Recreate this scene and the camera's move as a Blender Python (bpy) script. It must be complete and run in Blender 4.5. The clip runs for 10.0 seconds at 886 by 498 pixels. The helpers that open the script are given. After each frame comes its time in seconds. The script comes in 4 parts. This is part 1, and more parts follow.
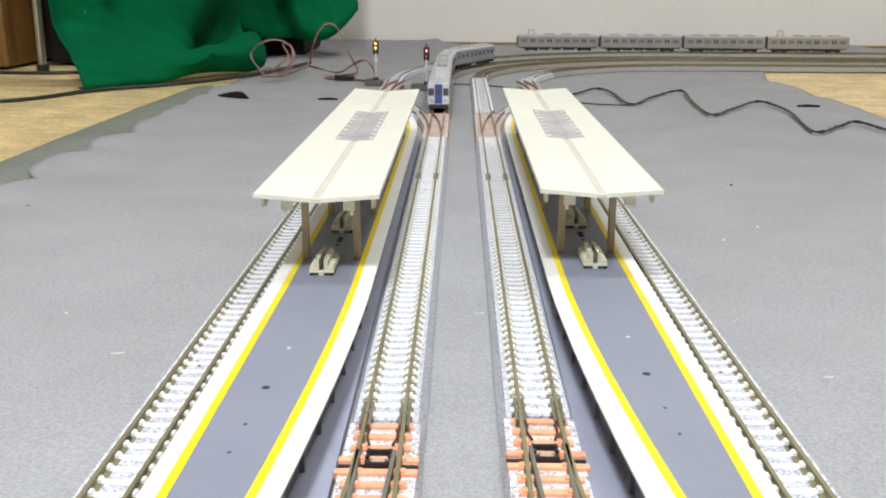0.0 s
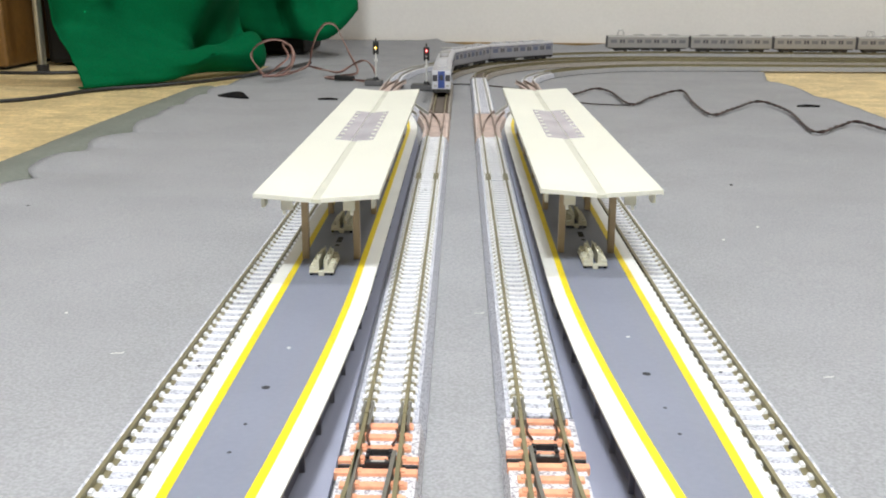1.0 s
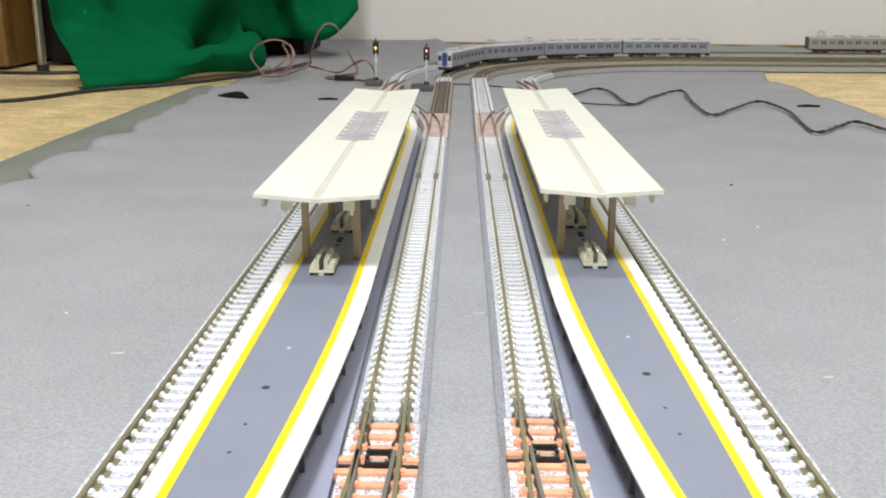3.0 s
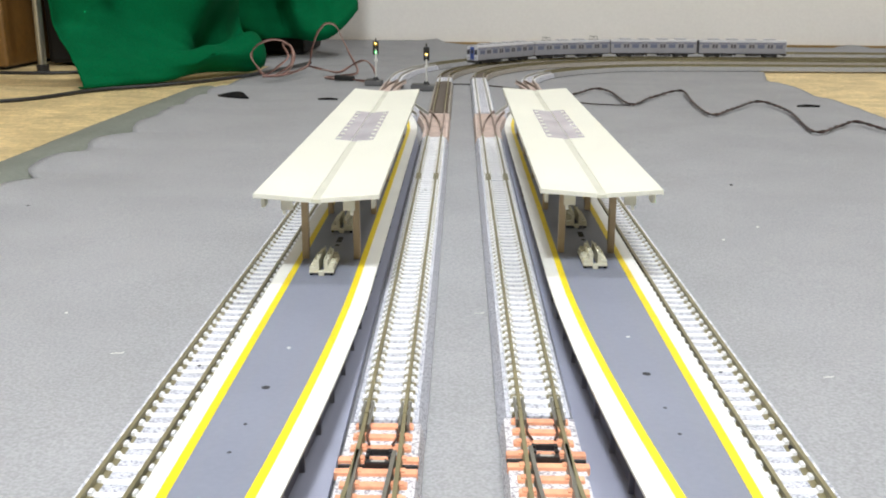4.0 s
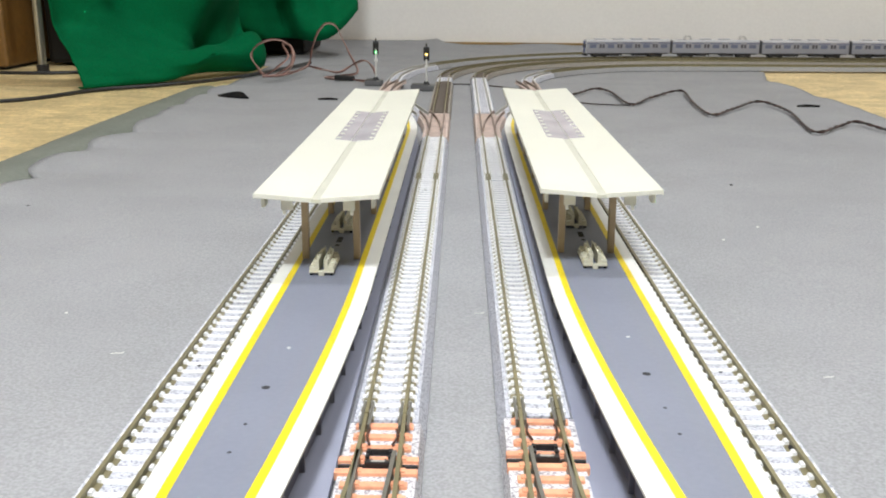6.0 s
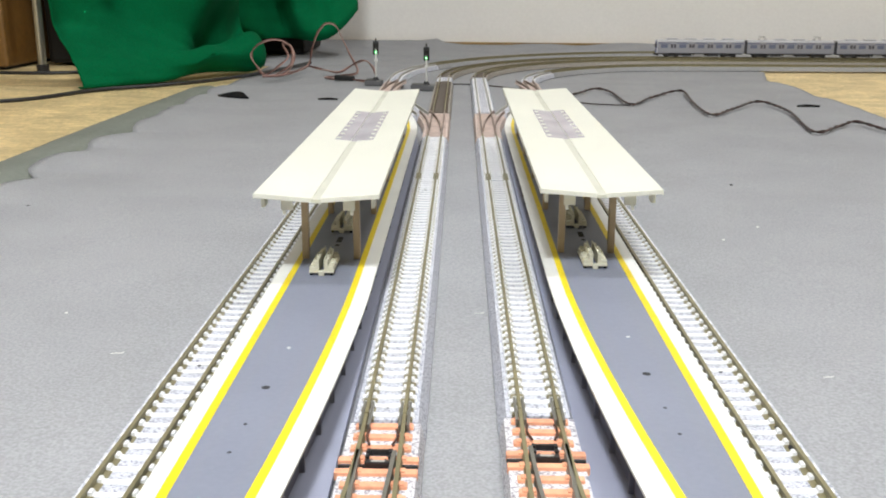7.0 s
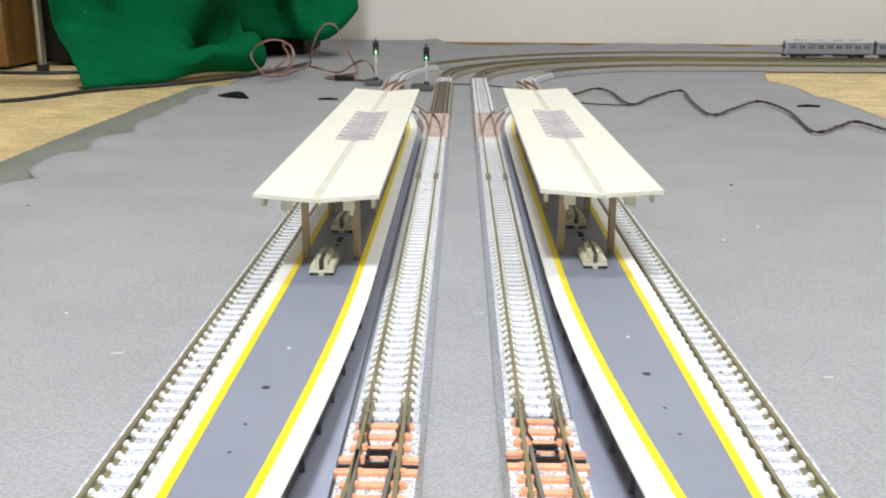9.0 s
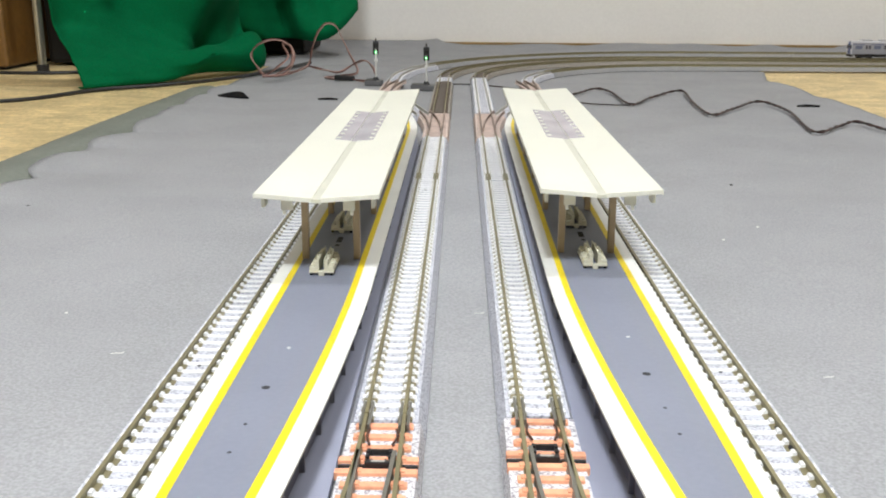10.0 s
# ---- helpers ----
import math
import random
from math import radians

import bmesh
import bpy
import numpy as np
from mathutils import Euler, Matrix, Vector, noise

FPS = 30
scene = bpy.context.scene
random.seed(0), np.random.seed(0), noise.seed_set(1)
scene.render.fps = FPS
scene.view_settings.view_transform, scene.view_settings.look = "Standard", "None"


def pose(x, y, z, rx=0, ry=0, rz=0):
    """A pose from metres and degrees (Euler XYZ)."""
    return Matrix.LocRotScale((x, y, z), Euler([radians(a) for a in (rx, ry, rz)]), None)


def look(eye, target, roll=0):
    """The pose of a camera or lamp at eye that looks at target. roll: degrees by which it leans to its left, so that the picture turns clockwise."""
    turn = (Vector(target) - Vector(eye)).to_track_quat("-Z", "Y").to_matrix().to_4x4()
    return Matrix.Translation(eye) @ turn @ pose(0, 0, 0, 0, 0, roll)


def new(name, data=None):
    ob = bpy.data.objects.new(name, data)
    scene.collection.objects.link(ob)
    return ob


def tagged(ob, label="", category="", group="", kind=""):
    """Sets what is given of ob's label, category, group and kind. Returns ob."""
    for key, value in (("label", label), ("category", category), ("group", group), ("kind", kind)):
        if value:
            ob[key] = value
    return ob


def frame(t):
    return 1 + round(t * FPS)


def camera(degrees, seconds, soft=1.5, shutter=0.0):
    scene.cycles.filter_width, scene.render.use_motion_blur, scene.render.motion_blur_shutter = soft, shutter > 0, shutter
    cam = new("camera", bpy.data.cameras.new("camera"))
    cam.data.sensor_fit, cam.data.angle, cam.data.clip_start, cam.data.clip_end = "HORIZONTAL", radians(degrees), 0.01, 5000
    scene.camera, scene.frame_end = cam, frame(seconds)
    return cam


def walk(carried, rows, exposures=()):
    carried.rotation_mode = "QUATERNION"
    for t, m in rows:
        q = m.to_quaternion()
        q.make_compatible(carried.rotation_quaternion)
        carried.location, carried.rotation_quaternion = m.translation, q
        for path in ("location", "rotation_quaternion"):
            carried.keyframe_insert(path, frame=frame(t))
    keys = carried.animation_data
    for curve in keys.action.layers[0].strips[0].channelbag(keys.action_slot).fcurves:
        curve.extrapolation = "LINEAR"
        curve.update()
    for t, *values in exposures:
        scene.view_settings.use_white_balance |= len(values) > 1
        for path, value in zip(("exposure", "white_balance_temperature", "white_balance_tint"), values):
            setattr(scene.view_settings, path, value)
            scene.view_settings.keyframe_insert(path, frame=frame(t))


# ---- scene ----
# Lengths below are in millimetres unless said otherwise; MM turns them into metres.
MM = 0.001
GROUND, RAIL = 0.0, 7.0          # felt surface, top of the rails
EYE = Vector((0.0, 0.0, 0.1053))
AIM = EYE + Vector((-0.01621, 0.96371, -0.26644))
cam = camera(48.75, 10.0, soft=1.9)
walk(cam, [(0.0, look(EYE, AIM, 0.32)), (10.0, look(EYE, AIM, 0.32))])

# ---- light ----
world = bpy.data.worlds.new("world")
scene.world = world
world.use_nodes = True
world.node_tree.nodes["Background"].inputs[0].default_value = (0.9, 0.93, 1.0, 1)
world.node_tree.nodes["Background"].inputs[1].default_value = 0.15
# two ceiling fixtures over the layout, and a bare globe lamp hanging behind the camera
for shape, power, place, tint in (("RECTANGLE", 4.0, (-0.70, 0.50, 2.20), (0.95, 0.97, 0.97)), ("RECTANGLE", 20.0, (0.70, 0.50, 2.20), (0.95, 0.97, 0.97)),
                                  ("GLOBE", 35.0, (-0.08, -0.30, 0.86), (0.91, 0.96, 0.99))):
    lamp_data = bpy.data.lights.new("room_lamp", "POINT" if shape == "GLOBE" else "AREA")
    lamp_data.energy, lamp_data.color = power, tint
    if shape == "GLOBE":
        lamp_data.shadow_soft_size = 0.08
    else:
        lamp_data.shape, lamp_data.size, lamp_data.size_y = shape, 0.40, 0.20
    lamp = new("room_lamp", lamp_data)
    lamp.matrix_world = pose(*place)
scene.view_settings.exposure = 0.22


# ---- materials ----
def material(name, colour, rough=0.6, metal=0.0, vary=0.15, scale=40.0, fine=0.0, fine_scale=900.0, bump=0.0,
             bump_scale=900.0, emit=0.0, spec=0.5, per_object=0.0):
    m = bpy.data.materials.new(name)
    m.use_nodes = True
    nt = m.node_tree
    b = nt.nodes["Principled BSDF"]
    b.inputs["Roughness"].default_value = rough
    b.inputs["Metallic"].default_value = metal
    b.inputs["Specular IOR Level"].default_value = spec
    co = nt.nodes.new("ShaderNodeTexCoord")

    def cloud(sc, detail=4.0):
        n = nt.nodes.new("ShaderNodeTexNoise")
        n.inputs["Scale"].default_value, n.inputs["Detail"].default_value = sc, detail
        nt.links.new(co.outputs["Object"], n.inputs["Vector"])
        return n.outputs["Fac"]

    def ramped(fac, amount):
        r = nt.nodes.new("ShaderNodeMapRange")
        r.inputs["From Min"].default_value, r.inputs["From Max"].default_value = 0.3, 0.7
        r.inputs["To Min"].default_value, r.inputs["To Max"].default_value = 1 - amount, 1 + amount
        nt.links.new(fac, r.inputs["Value"])
        return r.outputs["Result"]

    value = ramped(cloud(scale), vary)
    if fine:
        mul = nt.nodes.new("ShaderNodeMath")
        mul.operation = "MULTIPLY"
        nt.links.new(value, mul.inputs[0])
        nt.links.new(ramped(cloud(fine_scale, 2.0), fine), mul.inputs[1])
        value = mul.outputs[0]
    if per_object:
        info = nt.nodes.new("ShaderNodeObjectInfo")
        r = nt.nodes.new("ShaderNodeMapRange")
        r.inputs["To Min"].default_value, r.inputs["To Max"].default_value = 1 - per_object, 1 + per_object
        nt.links.new(info.outputs["Random"], r.inputs["Value"])
        mul = nt.nodes.new("ShaderNodeMath")
        mul.operation = "MULTIPLY"
        nt.links.new(value, mul.inputs[0])
        nt.links.new(r.outputs["Result"], mul.inputs[1])
        value = mul.outputs[0]
    sc = nt.nodes.new("ShaderNodeVectorMath")
    sc.operation = "SCALE"
    sc.inputs[0].default_value = colour[:3]
    nt.links.new(value, sc.inputs["Scale"])
    nt.links.new(sc.outputs[0], b.inputs["Base Color"])
    if bump:
        bn = nt.nodes.new("ShaderNodeBump")
        bn.inputs["Strength"].default_value, bn.inputs["Distance"].default_value = bump, 0.0006
        nt.links.new(cloud(bump_scale, 3.0), bn.inputs["Height"])
        nt.links.new(bn.outputs[0], b.inputs["Normal"])
    if emit:
        b.inputs["Emission Color"].default_value = (*colour[:3], 1)
        b.inputs["Emission Strength"].default_value = emit
    return m


def tatami_material():
    m = material("tatami_straw", (0.72, 0.56, 0.29), 0.6, vary=0.14, scale=16, fine=0.2, fine_scale=300)
    nt = m.node_tree
    co = nt.nodes.new("ShaderNodeTexCoord")
    brick = nt.nodes.new("ShaderNodeTexBrick")
    brick.inputs["Scale"].default_value = 24
    brick.inputs["Color1"].default_value = (1, 1, 1, 1)
    brick.inputs["Color2"].default_value = (0.5, 0.5, 0.47, 1)
    brick.inputs["Mortar"].default_value = (0.6, 0.6, 0.57, 1)
    brick.inputs["Mortar Size"].default_value = 0.03
    brick.inputs["Mortar Smooth"].default_value = 1.0
    nt.links.new(co.outputs["Object"], brick.inputs["Vector"])
    bn = nt.nodes.new("ShaderNodeBump")
    bn.inputs["Strength"].default_value, bn.inputs["Distance"].default_value = 0.6, 0.001
    nt.links.new(brick.outputs["Color"], bn.inputs["Height"])
    b = nt.nodes["Principled BSDF"]
    nt.links.new(bn.outputs[0], b.inputs["Normal"])
    old = b.inputs["Base Color"].links[0].from_socket
    mix = nt.nodes.new("ShaderNodeMix")
    mix.data_type, mix.blend_type = "RGBA", "MULTIPLY"
    mix.inputs["Factor"].default_value = 0.55
    nt.links.new(old, mix.inputs["A"])
    nt.links.new(brick.outputs["Color"], mix.inputs["B"])
    nt.links.new(mix.outputs["Result"], b.inputs["Base Color"])
    return m


def ballast_material(name, dark, light, scale=1400.0):
    """Printed gravel: light plastic with small darker specks."""
    m = material(name, light, 0.8, vary=0.06, scale=60, bump=0.5, bump_scale=1500)
    nt = m.node_tree
    b = nt.nodes["Principled BSDF"]
    co = nt.nodes.new("ShaderNodeTexCoord")
    n = nt.nodes.new("ShaderNodeTexNoise")
    n.inputs["Scale"].default_value, n.inputs["Detail"].default_value = scale, 1.0
    nt.links.new(co.outputs["Object"], n.inputs["Vector"])
    r = nt.nodes.new("ShaderNodeValToRGB")
    r.color_ramp.elements[0].position, r.color_ramp.elements[1].position = 0.36, 0.52
    r.color_ramp.elements[0].color = (*dark, 1)
    r.color_ramp.elements[1].color = (*light, 1)
    nt.links.new(n.outputs["Fac"], r.inputs[0])
    nt.links.new(r.outputs[0], b.inputs["Base Color"])
    return m


FELT = material("grey_felt", (0.300, 0.304, 0.317), 0.95, vary=0.06, scale=18, fine=0.15, fine_scale=1150, bump=0.25, bump_scale=1400, spec=0.1)
UNDERLAY = material("underlay_cloth", (0.185, 0.20, 0.175), 0.9, vary=0.10, scale=14, fine=0.08, fine_scale=300, bump=0.2, bump_scale=300, spec=0.2)
TATAMI = tatami_material()
WALLPAPER = material("wallpaper", (0.88, 0.86, 0.825), 0.85, vary=0.03, scale=4, fine=0.02, fine_scale=220, bump=0.25, bump_scale=180, spec=0.2)
SKIRTING = material("wooden_skirting", (0.30, 0.19, 0.06), 0.5, vary=0.2, scale=20)
# ceiling and side walls are unseen; dark colours chosen to cut bounced light
CEILING = material("unseen_brown_ceiling", (0.30, 0.21, 0.12), 0.6, vary=0.15, scale=6)
UNSEEN_WALL = material("unseen_beige_wall", (0.36, 0.32, 0.25), 0.9, vary=0.05, scale=6, bump=0.3, bump_scale=300)
WOOD = material("brown_wood", (0.17, 0.085, 0.020), 0.45, vary=0.25, scale=7, fine=0.12, fine_scale=120)
STEEL = material("steel_tube", (0.55, 0.55, 0.53), 0.3, 1.0, vary=0.08)
# near black, painted for the shade behind rack and cloth
SHADOWBOX = material("shade_black", (0.009, 0.008, 0.007), 0.9)
GREEN = material("green_cloth", (0.001, 0.112, 0.040), 0.9, vary=0.14, scale=9, fine=0.08, fine_scale=500, bump=0.25, bump_scale=600, spec=0.06)
BALLAST = ballast_material("grey_ballast", (0.25, 0.26, 0.32), (0.575, 0.585, 0.645), 1700.0)
PALE_BALLAST = ballast_material("pale_ballast", (0.27, 0.255, 0.29), (0.66, 0.65, 0.68), 1500.0)
BROWN_BALLAST = ballast_material("brown_ballast", (0.07, 0.055, 0.045), (0.13, 0.105, 0.085))
TAN_SHOULDER = ballast_material("tan_ballast", (0.25, 0.225, 0.19), (0.37, 0.34, 0.30))
GREY_TRACK = ballast_material("mid_grey_ballast", (0.24, 0.24, 0.25), (0.36, 0.36, 0.36))
TIE = material("concrete_sleeper", (0.80, 0.80, 0.81), 0.7, vary=0.06, scale=90, fine=0.06, fine_scale=1200, per_object=0.05)
BROWN_TIE = material("wooden_sleeper", (0.10, 0.075, 0.055), 0.75, vary=0.2, scale=150, per_object=0.2)
ORANGE_TIE = material("orange_sleeper", (0.80, 0.37, 0.22), 0.7, vary=0.12, scale=150, fine=0.08, fine_scale=900, per_object=0.08)
PINK = material("faded_pink_sleeper", (0.56, 0.45, 0.40), 0.75, vary=0.15, scale=60, fine=0.1)
PINK_RAIL = material("faded_brown_rail", (0.27, 0.20, 0.165), 0.5, 0.2, vary=0.12, scale=80)
RAILM = material("weathered_nickel_rail", (0.24, 0.212, 0.118), 0.45, 0.35, vary=0.12, scale=80)
RAIL_PALE = material("dull_pale_rail", (0.40, 0.385, 0.35), 0.5, 0.2, vary=0.1, scale=80)
BLADE = material("grey_point_blade", (0.20, 0.195, 0.17), 0.4, 0.5, vary=0.1, scale=80)
BLACK = material("black_plastic", (0.012, 0.012, 0.014), 0.45, vary=0.1)
RUST = material("dark_rusty_metal", (0.10, 0.045, 0.03), 0.5, 0.3)
PLAT_GREY = material("platform_grey_plastic", (0.205, 0.222, 0.285), 0.5, vary=0.04, scale=25, fine=0.03, fine_scale=800)
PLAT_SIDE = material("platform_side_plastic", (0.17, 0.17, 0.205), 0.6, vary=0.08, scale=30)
PLAT_BASE = material("platform_base_plastic", (0.29, 0.305, 0.39), 0.6, vary=0.06, scale=30)
WHITE = material("white_edge_paint", (0.78, 0.78, 0.75), 0.55, vary=0.03, scale=60)
YELLOW = material("yellow_line_paint", (0.80, 0.615, 0.010), 0.5, vary=0.05, scale=120, fine=0.1, fine_scale=1500)
ROOF_DIM = material("grey_cream_gutter_plastic", (0.56, 0.56, 0.48), 0.6, vary=0.10, scale=40)
ROOF = material("cream_plastic", (0.70, 0.70, 0.62), 0.5, vary=0.03, scale=20, fine=0.02)
POST = material("tan_plastic", (0.41, 0.32, 0.215), 0.55, vary=0.1, scale=60)
BENCH = material("ivory_plastic", (0.62, 0.60, 0.48), 0.5, vary=0.05, scale=80)
SLIT = material("dark_gap", (0.008, 0.008, 0.009), 0.95, spec=0.05)
HOLE = material("dark_recess", (0.015, 0.015, 0.018), 0.8)
SKYLIGHT = material("mauve_skylight", (0.45, 0.42, 0.465), 0.25, vary=0.15, scale=60)
SILVER = material("silver_car_body", (0.36, 0.362, 0.40), 0.42, 0.2, vary=0.04, scale=30)
SILVER_ROOF = material("silver_car_roof", (0.46, 0.46, 0.49), 0.5, 0.0, vary=0.05)
BLUE = material("blue_stripe_paint", (0.045, 0.085, 0.30), 0.4, vary=0.05)
DULL_BLUE = material("dull_blue_band", (0.13, 0.15, 0.27), 0.4, vary=0.05)
CAR_WHITE = material("car_front_white", (0.62, 0.63, 0.68), 0.4)
CAR_GREY = material("grey_car_body", (0.34, 0.33, 0.315), 0.5, 0.1, vary=0.05, scale=30)
CAR_GREY_ROOF = material("grey_car_roof", (0.40, 0.39, 0.38), 0.6, vary=0.06)
CAR_END = material("dark_car_end", (0.11, 0.11, 0.12), 0.6)
CAR_GLASS = material("tinted_car_glass", (0.075, 0.075, 0.085), 0.15, vary=0.1)
SIDE_GLASS = material("hazy_car_glass", (0.105, 0.10, 0.115), 0.2, vary=0.15)
CAR_BLIND = material("pale_car_window", (0.22, 0.22, 0.235), 0.2, vary=0.1)
BLUE_PANE = material("bluish_car_window", (0.17, 0.19, 0.27), 0.2, vary=0.1)
UNDER = material("underframe_black", (0.035, 0.032, 0.030), 0.7)
UNDER_WHITE = material("underframe_grey_box", (0.38, 0.37, 0.35), 0.6)
WIRE_DARK = material("dark_wire", (0.025, 0.016, 0.014), 0.45)
WIRE_DEEP = material("deep_brown_wire", (0.060, 0.026, 0.022), 0.45)
WIRE_BROWN = material("brown_wire", (0.13, 0.055, 0.045), 0.45)
WIRE_PINK = material("pink_wire", (0.34, 0.205, 0.175), 0.45)
SIGNAL_GREY = material("dark_grey_plastic", (0.105, 0.105, 0.11), 0.5, vary=0.1, scale=60)
SIGNAL_WHITE = material("signal_mast_white", (0.70, 0.70, 0.68), 0.5)
LIT_RED = material("lit_red", (1.0, 0.02, 0.03), emit=1.3)
LIT_YELLOW = material("lit_yellow", (1.0, 0.60, 0.03), emit=1.2)
LIT_GREEN = material("lit_green", (0.02, 0.70, 0.10), emit=1.2)
CORE = {LIT_RED: material("red_lamp_core", (1.0, 0.55, 0.50), emit=4.0), LIT_YELLOW: material("yellow_lamp_core", (1.0, 0.88, 0.50), emit=4.0),
        LIT_GREEN: material("green_lamp_core", (0.60, 1.0, 0.70), emit=4.0)}
DIFFUSER = material("lamp_diffuser", (1.0, 0.97, 0.92), emit=2.0)


# ---- building helpers ----
def finish(bm, name, mat, parent=None, smooth=False):
    bmesh.ops.scale(bm, vec=(MM, MM, MM), verts=bm.verts)
    bmesh.ops.recalc_face_normals(bm, faces=bm.faces)
    me = bpy.data.meshes.new(name)
    bm.to_mesh(me)
    bm.free()
    if mat:
        me.materials.append(mat)
    if smooth:
        for poly in me.polygons:
            poly.use_smooth = True
    ob = new(name, me)
    ob.parent = parent
    return ob


def part(name, bm, mat, parent, label="", smooth=False):
    ob = finish(bm, name, mat, parent, smooth)
    return tagged(ob, label)


def thing(name, x, y, z, label, category, group="", rz=0.0, kind=""):
    e = new(name)
    e.empty_display_size = 0.02
    e.matrix_world = pose(x * MM, y * MM, z * MM, 0, 0, rz)
    return tagged(e, label, category, group, kind)


def sibling(ob, name, parent, x=0, y=0, z=0, rz=0.0):
    """One more object on the same mesh."""
    o = new(name, ob.data)
    o.parent = parent
    o.matrix_local = pose(x * MM, y * MM, z * MM, 0, 0, rz)
    return o


def box(x0, x1, y0, y1, z0, z1, bevel=0.0, bm=None):
    own = bm is None
    bm = bm or bmesh.new()
    made = bmesh.ops.create_cube(bm, size=1.0)["verts"]
    for v in made:
        v.co = Vector(((x0 + x1) / 2 + v.co.x * (x1 - x0), (y0 + y1) / 2 + v.co.y * (y1 - y0), (z0 + z1) / 2 + v.co.z * (z1 - z0)))
    if bevel:
        edges = list({e for v in made for e in v.link_edges})
        bmesh.ops.bevel(bm, geom=edges, offset=bevel, segments=2, affect="EDGES", profile=0.6)
    return bm


def rod(a, b, r, n=10, r2=None, bm=None):
    bm = bm or bmesh.new()
    a, b = Vector(a), Vector(b)
    m = Matrix.Translation((a + b) / 2) @ (b - a).to_track_quat("Z", "Y").to_matrix().to_4x4()
    bmesh.ops.create_cone(bm, cap_ends=True, segments=n, radius1=r, radius2=r if r2 is None else r2, depth=(b - a).length, matrix=m)
    return bm


def sweep(profile, stations, closed=True, caps=True):
    """profile: (side, up) pairs; stations: (x, y, direction) along the way."""
    bm = bmesh.new()
    rings = []
    for x, y, a in stations:
        nx, ny = math.sin(a), -math.cos(a)
        rings.append([bm.verts.new((x + nx * s, y + ny * s, u)) for s, u in profile])
    k = len(profile)
    for r0, r1 in zip(rings, rings[1:]):
        for i in range(k if closed else k - 1):
            bm.faces.new((r0[i], r0[(i + 1) % k], r1[(i + 1) % k], r1[i]))
    if caps and closed:
        bm.faces.new(rings[0])
        bm.faces.new(rings[-1])
    return bm


def line(x0, y0, x1, y1, step=40.0):
    n = max(1, int(math.hypot(x1 - x0, y1 - y0) / step))
    a = math.atan2(y1 - y0, x1 - x0)
    return [(x0 + (x1 - x0) * i / n, y0 + (y1 - y0) * i / n, a) for i in range(n + 1)]


def arc(cx, cy, r, a0, a1, step=12.0):
    """A bend to the right, from the angle a0 to a1 (degrees) round its centre."""
    n = max(2, int(abs(radians(a1 - a0)) * r / step))
    out = []
    for i in range(n + 1):
        a = radians(a0 + (a1 - a0) * i / n)
        out.append((cx + r * math.cos(a), cy + r * math.sin(a), a - math.pi / 2))
    return out


def along(stations, pitch, start=0.0):
    """Places at even steps along the stations."""
    out, need = [], start
    for (x0, y0, a0), (x1, y1, a1) in zip(stations, stations[1:]):
        d = math.hypot(x1 - x0, y1 - y0)
        while need <= d:
            f = need / d
            out.append((x0 + (x1 - x0) * f, y0 + (y1 - y0) * f, a0 + (a1 - a0) * f))
            need += pitch
        need -= d
    return out


def cable(name, points, r, mat, label, twist=0.0, mat2=None, parent=None):
    """A lead through the points (mm); with twist, two strands wound round each other."""
    top = parent or thing(name, 0, 0, 0, label, "fibre" if name == "fibre" else "cable")
    ways = [0.0, math.pi] if twist else [0.0]
    for k, ph in enumerate(ways):
        cu = bpy.data.curves.new("strand", "CURVE")
        cu.dimensions, cu.bevel_depth, cu.bevel_resolution, cu.resolution_u = "3D", r * MM, 2, 6
        sp = cu.splines.new("POLY" if twist else "NURBS")
        pts = [Vector((x, y, h + (felt_z(x, y) + 0.6 if -235 < x < 343 and y < 1236 else 0))) for x, y, h in points]
        if twist:
            fine = []
            n = len(pts)
            for i in range(n - 1):
                p0, p1, p2, p3 = pts[max(i - 1, 0)], pts[i], pts[i + 1], pts[min(i + 2, n - 1)]
                steps = max(4, int((p2 - p1).length / 2.0))
                for j in range(steps):
                    t = j / steps
                    fine.append(0.5 * (2 * p1 + (p2 - p0) * t + (2 * p0 - 5 * p1 + 4 * p2 - p3) * t * t + (3 * p1 - p0 - 3 * p2 + p3) * t ** 3))
            fine.append(pts[-1])
            out, run = [], 0.0
            for i, q in enumerate(fine):
                d = (fine[min(i + 1, len(fine) - 1)] - fine[max(i - 1, 0)]).normalized()
                s = d.cross(Vector((0, 0, 1))).normalized()
                u = s.cross(d)
                run += (q - fine[i - 1]).length if i else 0
                w = run / twist * 2 * math.pi + ph
                out.append(q + r * 0.95 * (s * math.cos(w) + u * math.sin(w)))
            pts = out
        sp.points.add(len(pts) - 1)
        for q, v in zip(sp.points, pts):
            q.co = (v.x * MM, v.y * MM, v.z * MM, 1)
        if not twist:
            sp.use_endpoint_u, sp.order_u = True, 4
        cu.materials.append((mat2 or mat) if k else mat)
        ob = new("strand", cu)
        ob.parent = top
    return top


